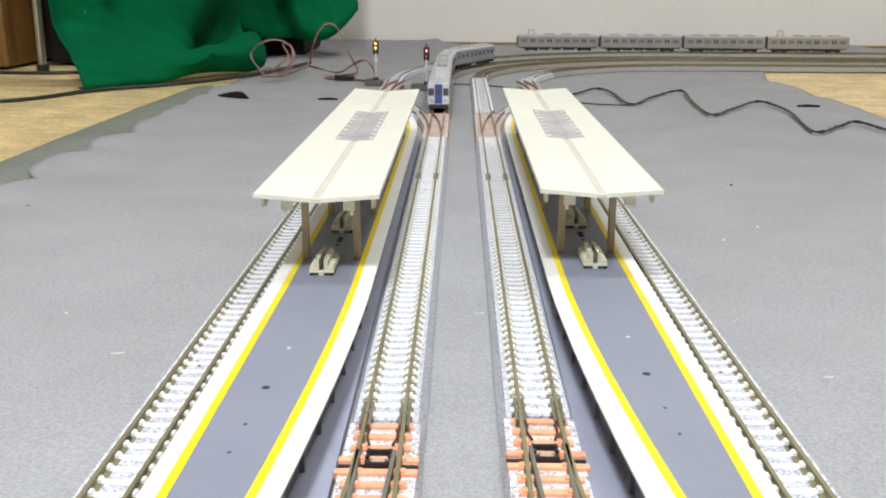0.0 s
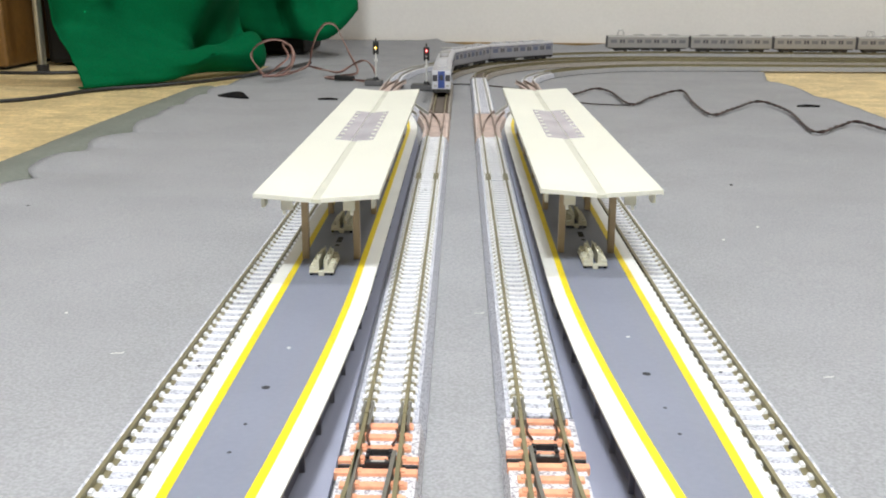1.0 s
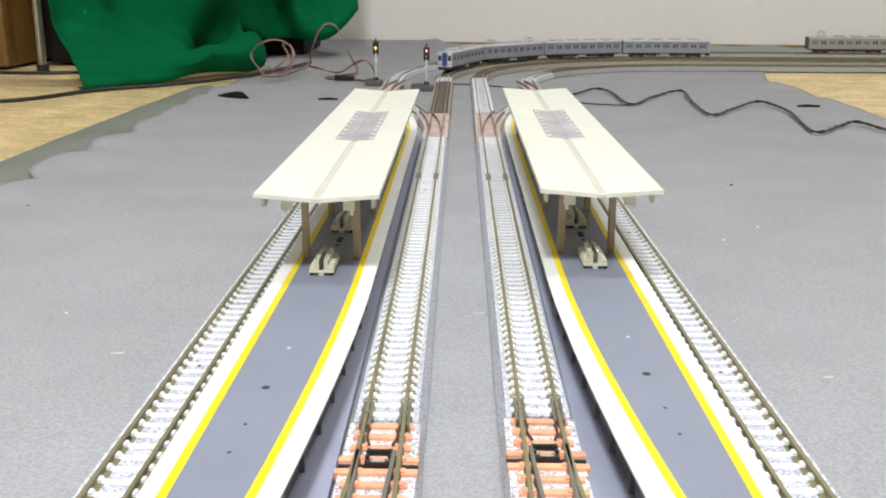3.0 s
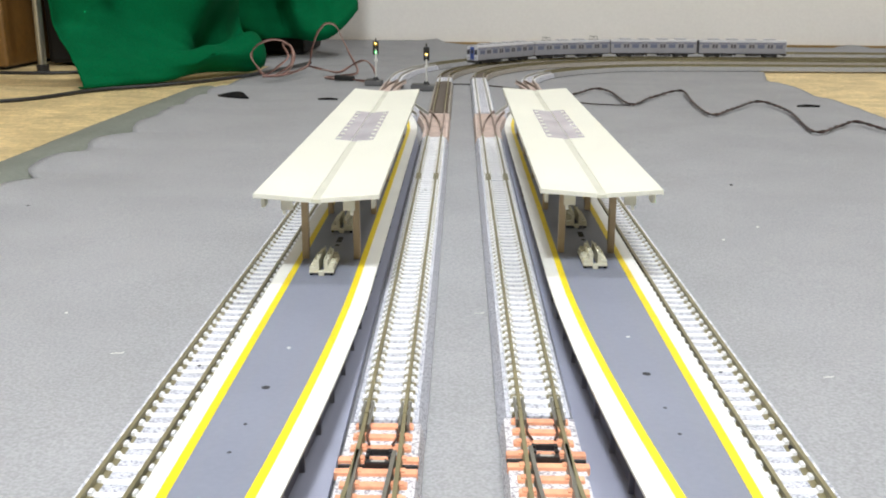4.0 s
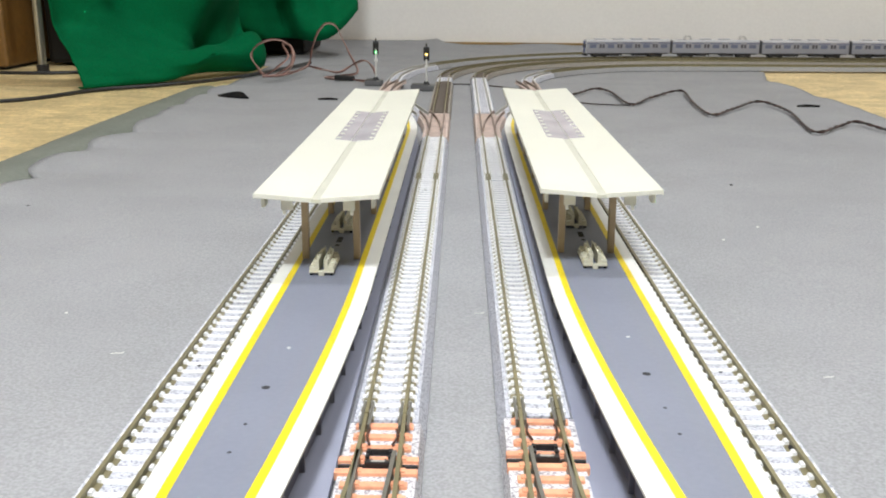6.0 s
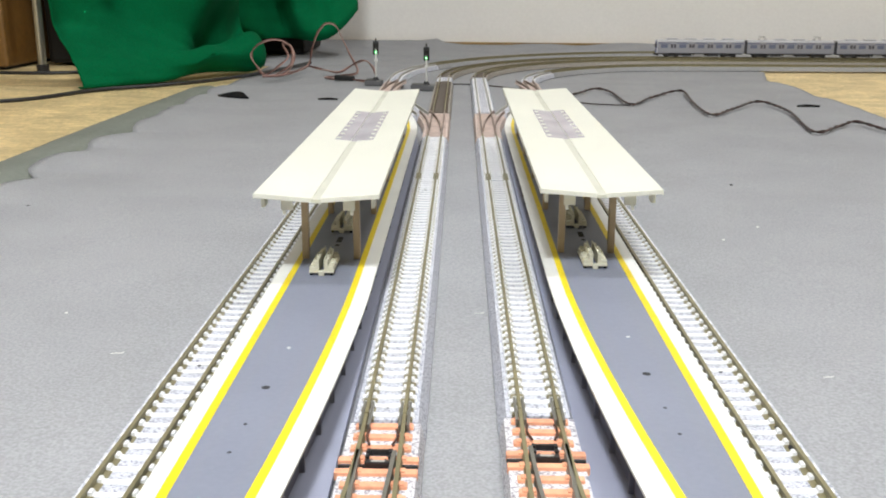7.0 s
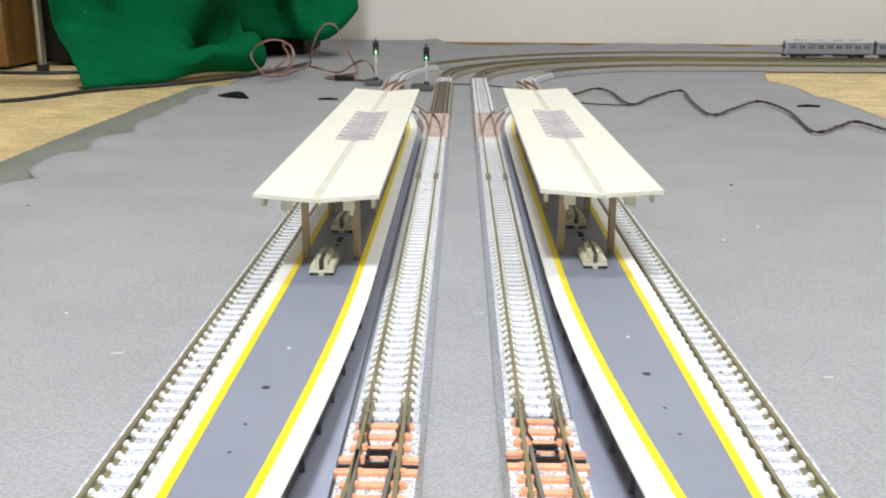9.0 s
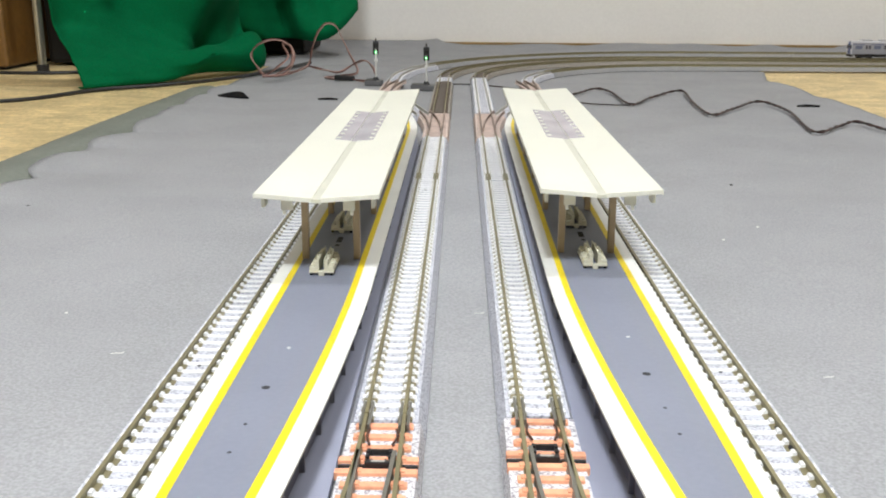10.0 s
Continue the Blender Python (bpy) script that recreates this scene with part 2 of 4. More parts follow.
# ---- the room ----
def room():
    f = finish(box(-1700, 2700, -1500, 1760, -40, -2), "floor", TATAMI)
    tagged(f, "straw-coloured woven tatami mat floor", "floor", kind="structure")
    # the wall behind the layout stands slightly askew
    def wall(name, x0, y0, x1, y1, label, mat=UNSEEN_WALL):
        a = math.atan2(y1 - y0, x1 - x0)
        n = Vector((math.sin(a), -math.cos(a))) * -60
        bm = bmesh.new()
        q = [(x0, y0), (x1, y1), (x1 + n.x, y1 + n.y), (x0 + n.x, y0 + n.y)]
        lo = [bm.verts.new((x, y, -2)) for x, y in q]
        hi = [bm.verts.new((x, y, 2400)) for x, y in q]
        bm.faces.new(lo), bm.faces.new(hi)
        for i in range(4):
            bm.faces.new((lo[i], lo[(i + 1) % 4], hi[(i + 1) % 4], hi[i]))
        return tagged(finish(bm, name, mat), label, "wall", kind="structure")
    wall("wall_north", -1700, 1750, 2700, 1570, "off-white textured wallpaper wall behind the layout", WALLPAPER)
    # three unseen walls added to close the room, dull to limit fill light
    wall("wall_south", 2700, -1500, -1700, -1500, "added unseen beige wall behind the camera, kept dull to cut bounce")
    wall("wall_west", -1700, -1500, -1700, 1760, "added unseen beige side wall, kept dull to cut bounce")
    wall("wall_east", 2700, 1760, 2700, -1500, "added unseen beige side wall, kept dull to cut bounce")
    a = math.degrees(math.atan2(-180, 4400))
    sk = finish(box(-100, 4300, -9, -1, -2, 3, 0.8), "baseboard", SKIRTING)
    sk.matrix_world = pose(-1.7, 1.750, 0, 0, 0, a)
    tagged(sk, "low brown wooden skirting strip along the wall", "skirting", kind="structure")
    c = finish(box(-1760, 2760, -1560, 1820, 2400, 2440), "ceiling", CEILING)
    tagged(c, "added unseen brown ceiling, kept dark to cut bounce", "ceiling", kind="structure")
    for x in (-700, 700):
        l = thing("ceiling_light", x, 500, 2400, "white ceiling light with a frosted cover", "ceiling light", "ceiling lights")
        part("housing", box(-310, 310, -170, 170, -90, 0, 8), SIGNAL_WHITE, l)
        part("diffuser", box(-290, 290, -150, 150, -170, -90, 20), DIFFUSER, l, "glowing frosted cover")
    l = thing("pendant_light", -80, -300, 1020, "round white pendant light with a frosted diffuser", "pendant light")
    part("housing", rod((0, 0, -20), (0, 0, 20), 160, 48), SIGNAL_WHITE, l)
    part("cord", rod((0, 0, 20), (0, 0, 1380), 5, 10), BLACK, l)
    bm = bmesh.new()
    bmesh.ops.create_uvsphere(bm, u_segments=40, v_segments=16, radius=140)
    for v in bm.verts:
        v.co.z = v.co.z * 0.15 - 22
    part("diffuser", bm, DIFFUSER, l, "glowing frosted diffuser", True)


def wobble(x, y, s, seed=0.0):
    return noise.noise(Vector((x / s, y / s, seed)))


def sheet(name, mat, xl, xr, y0, y1, nx, ny, lift, label, seed):
    """A cloth sheet between two wavy edges, with gentle rumples."""
    bm = bmesh.new()
    rows = []
    for j in range(ny + 1):
        y = y0 + (y1 - y0) * j / ny
        a, b = xl(y), xr(y)
        row = []
        for i in range(nx + 1):
            x = a + (b - a) * i / nx
            row.append(bm.verts.new((x, y, lift(x, y, min(i, nx - i)))))
        rows.append(row)
    for r0, r1 in zip(rows, rows[1:]):
        for i in range(nx):
            bm.faces.new((r0[i], r0[i + 1], r1[i + 1], r1[i]))
    top = list(bm.faces)
    made = bmesh.ops.extrude_face_region(bm, geom=top)["geom"]
    for v in made:
        if isinstance(v, bmesh.types.BMVert):
            v.co.z -= 1.2
    return tagged(finish(bm, name, mat, smooth=True), label, "felt cloth")


def felt_z(x, y):
    """Height of the rumpled felt; flat where the tracks lie."""
    z = -0.6 + 0.15 * wobble(x, y, 130, 1.0)
    away = max(0.0, min(1.0, (abs(x + 1) - 92) / 60)) * max(0.0, min(1.0, (1010 - y) / 90))
    z += away * (2.6 * wobble(x + 0.5 * y, y - 0.3 * x, 150, 9.0) + 1.7 * wobble(x * 0.6 + 0.4 * y, y * 1.3 - 0.5 * x, 60, 6.0))
    z = max(z, -0.7)
    if y > 1480:
        z += 9 * max(0.0, wobble(x, 0, 70, 8.4) - 0.12) * min(1, (y - 1480) / 100)
    return z


def cloths():
    def scallop(y):
        q = (y + 9 * wobble(0, y, 60, 1.5)) / 78 + 0.2
        f = q - math.floor(q)
        return math.sin(math.pi * f ** 0.7) ** 0.6
    def left(y):
        # torn edge: three shallow tongues, then nearly straight
        for y0, y1, deep in ((390, 508, 15), (508, 580, 19), (580, 672, 13), (672, 790, 8)):
            if y0 <= y < y1:
                f = (y - y0) / (y1 - y0)
                return -226 - deep * min(1.0, 2.6 * f) * (1 - 0.45 * f) * (1 - max(0.0, (f - 0.80) / 0.20) ** 2) - 8 * max(0, (y - 600) / 190) + 1.5 * wobble(2, y, 14, 2.2)
        return -233 - (6 if y > 790 else 0) + 2.0 * wobble(2, y, 40, 2.2)
    def right(y):
        if y < 1080:
            return 343 + 7 * wobble(9, y, 90, 2.0)
        return 335 + 28 * min(1, (y - 1080) / 110) + 4 * wobble(9, y, 40, 2.0)
    def lift(x, y, edge):
        z = felt_z(x, y)
        if x < -170 and y < 1000:
            z += 3.4 * scallop(y) * min(1, (-170 - x) / 55) ** 2
        return z
    sheet("felt_sheet", FELT, left, right, -420, 1236, 110, 330, lift, "large grey felt sheet spread under the tracks", 0)
    def lift2(x, y, edge):
        return min(lift(x, y, edge), 30) + 0.1
    sheet("felt_sheet", FELT, lambda y: -262 + 8 * wobble(3, y, 60), lambda y: 2300, 1237, 1338, 200, 12, lift2, "grey felt strip laid under the bend", 0)
    wall_sheet = sheet("felt_sheet", FELT, lambda y: -300 + 8 * wobble(5, y, 60), lambda y: 2300 if y > 1440 else 395 + 4 * wobble(5, y, 9), 1339, 1600, 220, 40, lift2,
          "grey felt strip reaching the wall, rumpled at its edge", 0)
    # its far edge follows the wall and creeps a little way up it
    for v in wall_sheet.data.vertices:
        f = max(0.0, (v.co.y - 1.339) / 0.261)
        v.co.y += (0.0705 - 0.0409 * v.co.x) * f
        v.co.z += 0.006 * f ** 6 * (1.0 if v.co.x < -0.03 else 0.0)
    def ridge(x, y, e):
        f = (x + 275) / 50
        return -1.5 + 4.4 * (math.sin(math.pi * min(1, max(0, f / 0.62)) * 0.5) if f < 0.62 else max(0.0, 1 - (f - 0.62) / 0.2)) + 0.3 * wobble(x, y, 40)
    sheet("underlay_cloth", UNDERLAY, lambda y: -274 + 10 * max(0, (y - 740) / 220) + 2 * wobble(1, y, 50), lambda y: -218, -300, 965, 16, 120,
          ridge, "smooth dark grey underlay cloth with a raised hem", 0)
    # dark slits where the felt has been cut and gapes
    for x, y, w, d in ((-205, 884, 14, 22), (-119, 881, 9, 3.0), (303, 859, 10, 3.5)):
        bm = bmesh.new()
        turns = [math.pi * k / 14 for k in range(15)]
        ring = [bm.verts.new((x + w * math.cos(a), y + d * math.sin(a) ** 3, lift(x + w * math.cos(a), y + d * math.sin(a) ** 3, 0) + 1.5 + 0.11 * d * math.sin(a) ** 3)) for a in turns]
        ring += [bm.verts.new((x - w * math.cos(a), y - 0.12 * d * math.sin(a), lift(x - w * math.cos(a), y, 0) + 1.5)) for a in turns[1:-1]]
        low = [bm.verts.new((v.co.x, v.co.y, v.co.z - 2.4)) for v in ring]
        bm.faces.new(ring)
        for k in range(len(ring)):
            bm.faces.new((ring[k], ring[k - 1], low[k - 1], low[k]))
        tagged(finish(bm, "felt_slit", SLIT), "dark gaping slit cut in the grey felt", "slit")


# ---- track ----
BED = [(-9.5, 0.0), (-9.2, 1.0), (-7.6, 4.5), (-3.1, 4.5), (-2.9, 4.98), (2.9, 4.98), (3.1, 4.5), (7.6, 4.5), (9.2, 1.0), (9.5, 0.0)]


def rail_profile(s, foot=1.4):
    half = [(foot, 4.3), (foot - 0.1, 5.2), (0.4, 5.4), (0.32, 6.3), (0.46, 6.45), (0.46, 7.0)]
    return [(s - a, z) for a, z in half] + [(s + a, z) for a, z in half[::-1]]


def track(stations, label, bed, tie, near=True, shoulder=None, pitch=5.09, half=6.9, deep=0.92, name="track_section"):
    t = thing(name, 0, 0, 0, label, "model track", "model railway tracks")
    part("roadbed", sweep(BED, stations), bed, t)
    if shoulder:
        for s in (-1, 1):
            part("shoulder", sweep([(s * 9.6, 0.0), (s * 8.4, 4.7), (s * 7.1, 4.7), (s * 7.0, 4.2), (s * 7.0, 0.0)], stations), shoulder, t, "pale gravel shoulder")
    places = along(stations, pitch, pitch / 2)
    if near:
        bm = bmesh.new()
        # a sleeper: higher under the rails, dipped in the middle, sloped ends
        prof = [(-half, 4.3), (-half + 0.35, 5.35), (-5.85, 5.5), (-5.7, 6.1), (-4.95, 6.1), (-4.88, 5.4), (-4.12, 5.4), (-4.05, 6.1), (-3.3, 6.1), (-3.05, 5.40), (-1.6, 5.22)]
        prof += [(-x, z) for x, z in prof[::-1]]
        a = [bm.verts.new((x, -deep, z)) for x, z in prof]
        b = [bm.verts.new((x, deep, z)) for x, z in prof]
        for i in range(len(prof) - 1):
            bm.faces.new((a[i], a[i + 1], b[i + 1], b[i]))
        bm.faces.new(a), bm.faces.new(b)
        first = None
        for x, y, ang in places:
            if first is None:
                first = part("sleeper", bm, tie, t)
                first.matrix_local = pose(x * MM, y * MM, 0, 0, 0, math.degrees(ang) - 90)
            else:
                sibling(first, "sleeper", t, x, y, 0, math.degrees(ang) - 90)
    else:
        bm = bmesh.new()
        for x, y, ang in places:
            m = Matrix.Translation((x, y, 4.5)) @ Matrix.Rotation(ang, 4, "Z") @ Matrix.Diagonal((2.6, 2 * half, 0.9, 1))
            bmesh.ops.create_cube(bm, size=1.0, matrix=m)
        tagged(part("sleeper_strip", bm, tie, t), kind="stuff")
    for s in (-4.5, 4.5):
        part("rail", sweep(rail_profile(s, 1.8 if near else 0.65), stations), RAIL_PALE if bed is BALLAST and not near else RAILM, t)
    return t


def rail_joiners(x, y, t):
    for s in (-4.5, 4.5):
        for k in (-1, 1):
            part("rail_joiner", box(x + s + k * 0.95 - 0.32, x + s + k * 0.95 + 0.32, y - 8, y + 5, 5.3, 6.75, 0.1), BLADE if y < 400 else RAILM, t)


XLO, XLI, XRI, XRO = -69.8, -16.8, 19.4, 70.4


def tracks():
    for x, y0, side in ((XLO, 60, -1), (XRO, 60, 1)):
        t = track(line(x, y0, x * 0.985, 650), "straight track with white concrete sleepers beside the platform", BALLAST, TIE, pitch=5.33)
        for y in (243, 390, 525):
            part("nail_hole", rod((x * 0.992, y, 5.0), (x * 0.992, y, 5.22), 0.55, 12), HOLE, t)
        # small black boxes stand in for two dark notches beside the rail
        for y in (197.8, 207.6):
            part("feeder_clip", box(x + side * 3.6 - 0.45, x + side * 3.6 + 0.45, y - 1.3, y + 1.3, 4.9, 5.9, 0.15), BLACK, t, "small black box standing in for a dark notch beside the rail")
        track(line(x * 0.985, 650, x * 0.975, 890), "straight track with pale sleepers beyond the platform", BALLAST, TIE, False)
    for x, y0 in ((XLI, 211.0), (XRI, 214.5)):
        t = track(line(x, y0, x, 495), "straight track with white concrete sleepers in grey ballast", BALLAST, TIE, deep=1.02)
        rail_joiners(x, y0 + 2, t)
        t = track(line(x, 496, x, 640), "straight track with white concrete sleepers in grey ballast", BALLAST, TIE, deep=1.02)
        rail_joiners(x, 502, t)
        for y in (218, 325, 471, 612):
            h = rod((x, y, 5.0), (x, y, 5.2), 0.5, 12)
            part("nail_hole", h, HOLE, t)
    track(line(XLI, 762, XLI, 1002, 30), "straight track with dark brown sleepers and pale shoulders", BROWN_BALLAST, BROWN_TIE, False, TAN_SHOULDER)
    track(line(XLI, 1003, XLI, 1046, 30), "short straight track with pale grey bed", BALLAST, TIE, False)
    track(line(XRI, 762, XRI, 1040, 30), "straight track with pale grey bed", BALLAST, TIE, False)
    track(arc(XLI + 280, 1047, 280, 180, 90) + line(XLI + 280, 1327, 2200, 1327, 100)[1:], "long curved track with dark brown sleepers", BROWN_BALLAST, BROWN_TIE, False, TAN_SHOULDER)
    track(arc(XRI + 243, 1041, 243, 180, 90) + line(XRI + 243, 1284, 2200, 1284, 100)[1:], "long curved track with dark brown sleepers", BROWN_BALLAST, BROWN_TIE, False, TAN_SHOULDER)
    track(arc(-68 + 391, 1035, 391, 180, 156), "outer curved track with a pale grey bed", BALLAST, TIE, False)
    track(arc(69 + 206, 1000, 206, 180, 150), "inner curved track with a pale grey bed", BALLAST, TIE, False)
    track(arc(-68 + 391, 1035, 391, 155.8, 90) + line(-68 + 391, 1426, 2200, 1426, 100)[1:], "outer curved track on a grey bed near the wall", GREY_TRACK, GREY_TRACK, False)
    track(arc(69 + 206, 1000, 206, 149.6, 90) + line(275, 1206, 2200, 1250, 100)[1:], "inner curved track on a grey bed", GREY_TRACK, GREY_TRACK, False)


def turnout(x, y0, y1, side, tie, label, flip=1, branch=False):
    """A turnout between y0 and y1; side: where the branch goes; flip -1: it branches towards the camera."""
    t = thing("turnout", 0, 0, 0, label, "model turnout", "turnouts")
    orange = tie is ORANGE_TIE
    part("roadbed", sweep([(-9.3, 0), (-8.3, 4.4), (8.3, 4.4), (9.3, 0)], line(x, y0, x, y1)), PALE_BALLAST if orange else PINK, t)
    r, toe = (640.0, y1 - 1) if flip < 0 else (541.0, y0 + 14)
    n = int((y1 - y0) / 5.5)
    for i in range(n):
        y = (y1 - 2.6 - 5.5 * i) if flip < 0 else (y0 + 2.7 + 5.5 * i)
        d = max(0.0, toe - y if flip < 0 else y - toe)
        spread = min(24.0, d * d / (2 * r))
        half = 8.6 if flip < 0 and i in (3, 4) else 6.7
        beam = part("sleeper", box(x - half - (spread if side < 0 else 0), x + half + (spread if side > 0 else 0), y - 1.1, y + 1.1, 3.4, 5.2, 0.2), tie, t)
        if flip < 0:
            for s in (-1, 1):
                part("rail_chair", box(x + s * 4.6 - 1.4, x + s * 4.6 + 1.4, y - 0.85, y + 0.85, 5.1, 5.6, 0.12), tie, beam)
    rail_m, blade_m = (RAILM, BLADE) if flip < 0 else (PINK_RAIL, PINK_RAIL)
    st, way = [], flip
    for i in range(25):
        d = (y1 - y0 - (1 if flip < 0 else 14)) * i / 24
        st.append((x + side * d * d / (2 * r), toe + way * d, math.pi / 2 - side * way * d / r))
    if way < 0:
        st = st[::-1]
    main = line(x, y0, x, y1, 6)
    if branch:
        part("branch_bed", sweep([(-8.6, 0), (-7.6, 4.2), (7.6, 4.2), (8.6, 0)], st), PINK, t)
    for s in (-1, 1):
        outer = s == side
        # the outer stock rail follows the branch, the other one runs straight
        stock = ([q for q in st] + ([(x, y1, math.pi / 2)] if way < 0 else [])) if outer else main
        if outer and way > 0:
            stock = [(x, y0, math.pi / 2)] + stock
        part("rail", sweep(rail_profile(s * 4.5, 0.7), stock), rail_m, t)
        other = main if outer else st
        keep = [q for q in other if (q[1] < y1 - 15 if way < 0 else q[1] > y0 + 22)]
        part("point_blade", sweep(rail_profile(s * 4.5 - s * (0.0 if outer else 0.95), 0.6), keep), blade_m, t, "slender moving point blade")
    return t


def turnouts():
    for x, side, dy in ((XLI, -1, 0.0), (XRI, 1, 3.5)):
        t = turnout(x, 70, 210.6 + dy, side, ORANGE_TIE, "turnout with orange sleepers and a black point motor box", -1)
        bm = box(x - 2.8, x + 2.8, 187.6 + dy, 189.0 + dy, 4.6, 6.3, 0.3)
        for s in (-1, 1):
            box(x + s * 2.45 - 0.4, x + s * 2.45 + 0.4, 187.9 + dy, 194.6 + dy, 4.6, 6.1, 0.2, bm)
            for yy in (190.2 + dy, 192.6 + dy):
                rod((x + s * 2.45, yy, 6.0), (x + s * 2.45, yy, 6.5), 0.45, 8, bm=bm)
            box(x + s * 1.5 - 0.25, x + s * 1.5 + 0.25, 188.8 + dy, 190.0 + dy, 5.0, 6.0, 0.1, bm)
        box(x - 2.8, x + 2.8, 194.0 + dy, 194.8 + dy, 4.6, 5.9, 0.2, bm)
        box(x - 8.6, x + 8.6, 188.5 + dy, 189.4 + dy, 4.2, 4.9, 0.1, bm)
        part("motor_box", bm, BLACK, t, "black plastic point motor frame")
        part("label_plate", box(x - 1.5, x + 1.5, 187.9 + dy, 188.6 + dy, 6.3, 6.36), UNDER_WHITE, t, "tiny pale mark on the motor box")
        for s in (-1, 1):
            bm = bmesh.new()
            q = [(x + s * (2.55 + 0.9 * math.sin(k * 0.5)), 196.7 + dy + 1.5 * k, 5.9) for k in range(6)]
            for a, b in zip(q, q[1:]):
                rod(a, b, 0.3, 8, bm=bm)
            part("spring_wire", bm, RUST, t, "thin rusty spring wire")
        turnout(x, 641, 761, side, PINK, "far turnout with faded pinkish-brown sleepers", branch=True)
        # connecting track round the end of the platform
        track(line(x + side * 12, 745, x * 0.2 + side * 55, 880), "short connecting track with pale bed", BALLAST, TIE, False)
    for x, side in ((-68.3, -1), (68.8, 1)):
        turnout(x, 891, 1000, -side, PINK, "far turnout with faded pinkish-brown sleepers")
        if side < 0:
            track(line(x, 1001, x + 0.4, 1034.5), "short straight track with pale grey bed", BALLAST, TIE, False)


# ---- platforms ----
PTOP = 13.0


def inner_edge(y, bow):
    """Side of the platform towards the middle tracks, measured from the platform's axis."""
    if y < 290:
        return 16.5 - bow * ((290 - y) / 130) ** 1.8
    return 16.5 if y < 600 else 16.5 - 10.0 * ((y - 600) / 100) ** 2


def slab(edge0, edge1, ys, z0, z1, mirror):
    bm = bmesh.new()
    rings = []
    for y in ys:
        a, b = edge0(y), edge1(y)
        rings.append([bm.verts.new((mirror * u, y, z)) for u, z in ((a, z0), (a, z1), (b, z1), (b, z0))])
    for r0, r1 in zip(rings, rings[1:]):
        for i in range(4):
            bm.faces.new((r0[i], r0[(i + 1) % 4], r1[(i + 1) % 4], r1[i]))
    bm.faces.new(rings[0]), bm.faces.new(rings[-1])
    return bm


def platform(axis, dy, mirror, bow):
    """mirror +1: the middle tracks lie towards +x."""
    p = thing("station_platform", axis, dy, 0, "grey model station platform with white edges and yellow lines", "platform", "station platforms")
    ys = [60 + 5.0 * i for i in range(129)]
    out = lambda y: -14.5
    mark = lambda y: (-10.8 if mirror > 0 else -11.15) - 0.5 * max(0.0, (290 - y) / 130)      # outer side of the yellow line
    rim = lambda y: inner_edge(y, min(bow, 6.0)) + (0.4 if mirror > 0 else 0.0)
    line_in = lambda y: inner_edge(y, bow) - 3.8                # inner side of the other yellow line
    part("deck", slab(lambda y: out(y) + 0.5, lambda y: rim(y) - 0.7, ys, PTOP - 1.5, PTOP, mirror), PLAT_GREY, p)
    part("edge_strip", slab(lambda y: out(y) - 0.3, mark, ys, PTOP - 0.6, PTOP + 0.06, mirror), WHITE, p, "white painted platform edge")
    part("edge_strip", slab(line_in, lambda y: rim(y) + 0.3, ys, PTOP - 0.6, PTOP + 0.06, mirror), WHITE, p, "white painted platform edge")
    part("yellow_line", slab(mark, lambda y: mark(y) + 2.0, ys, PTOP - 0.5, PTOP + 0.1, mirror), YELLOW, p, "yellow safety line")
    part("yellow_line", slab(lambda y: line_in(y) - 2.0, line_in, ys, PTOP - 0.5, PTOP + 0.1, mirror), YELLOW, p, "yellow safety line")
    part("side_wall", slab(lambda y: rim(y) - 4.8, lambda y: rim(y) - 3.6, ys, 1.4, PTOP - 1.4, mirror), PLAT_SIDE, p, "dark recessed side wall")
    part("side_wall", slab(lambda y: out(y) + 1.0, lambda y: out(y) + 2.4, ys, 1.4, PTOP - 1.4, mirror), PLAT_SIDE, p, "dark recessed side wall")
    part("base_plate", slab(lambda y: out(y) + 1.0, lambda y: 17.4 if y < 620 else max(4.0, rim(y) + 1.0), ys, 0.2, 1.5, mirror), PLAT_BASE, p, "flat grey base plate")
    bm = box(-0.6, 0.6, -0.5, 0.5, 1.5, PTOP - 1.4)
    first = None
    for i in range(35):
        y = 65.3 + 18.1 * i
        u = mirror * (rim(y) - 3.1)
        if first is None:
            for v in bm.verts:
                v.co.x *= 1.1
            first = part("side_pillar", bm, PLAT_SIDE, p)
            first.matrix_local = pose(u * MM, y * MM, 0)
        else:
            sibling(first, "side_pillar", p, u, y, 0)
    for x, y, r in ((-0.7, 210.8, 1.0), (-1.3, 191.3, 0.45), (-1.8, 178.3, 0.45)):
        part("socket", rod((mirror * x, y, PTOP - 0.1), (mirror * x, y, PTOP + 0.05), r, 16), HOLE, p, "small dark socket hole")
    part("socket", rod((0.4, 236.3, PTOP - 0.1), (0.4, 236.3, PTOP + 0.06), 0.5, 12), WHITE, p, "small pale plugged hole")
    for y0, y1, w in ((341.5, 349.0, 1.0), (336.5, 338.5, 0.7)):
        part("slot", box(0.5 - w, 0.5 + w, y0, y1, PTOP - 0.1, PTOP + 0.05), HOLE, p, "dark slot in the deck")
    return p


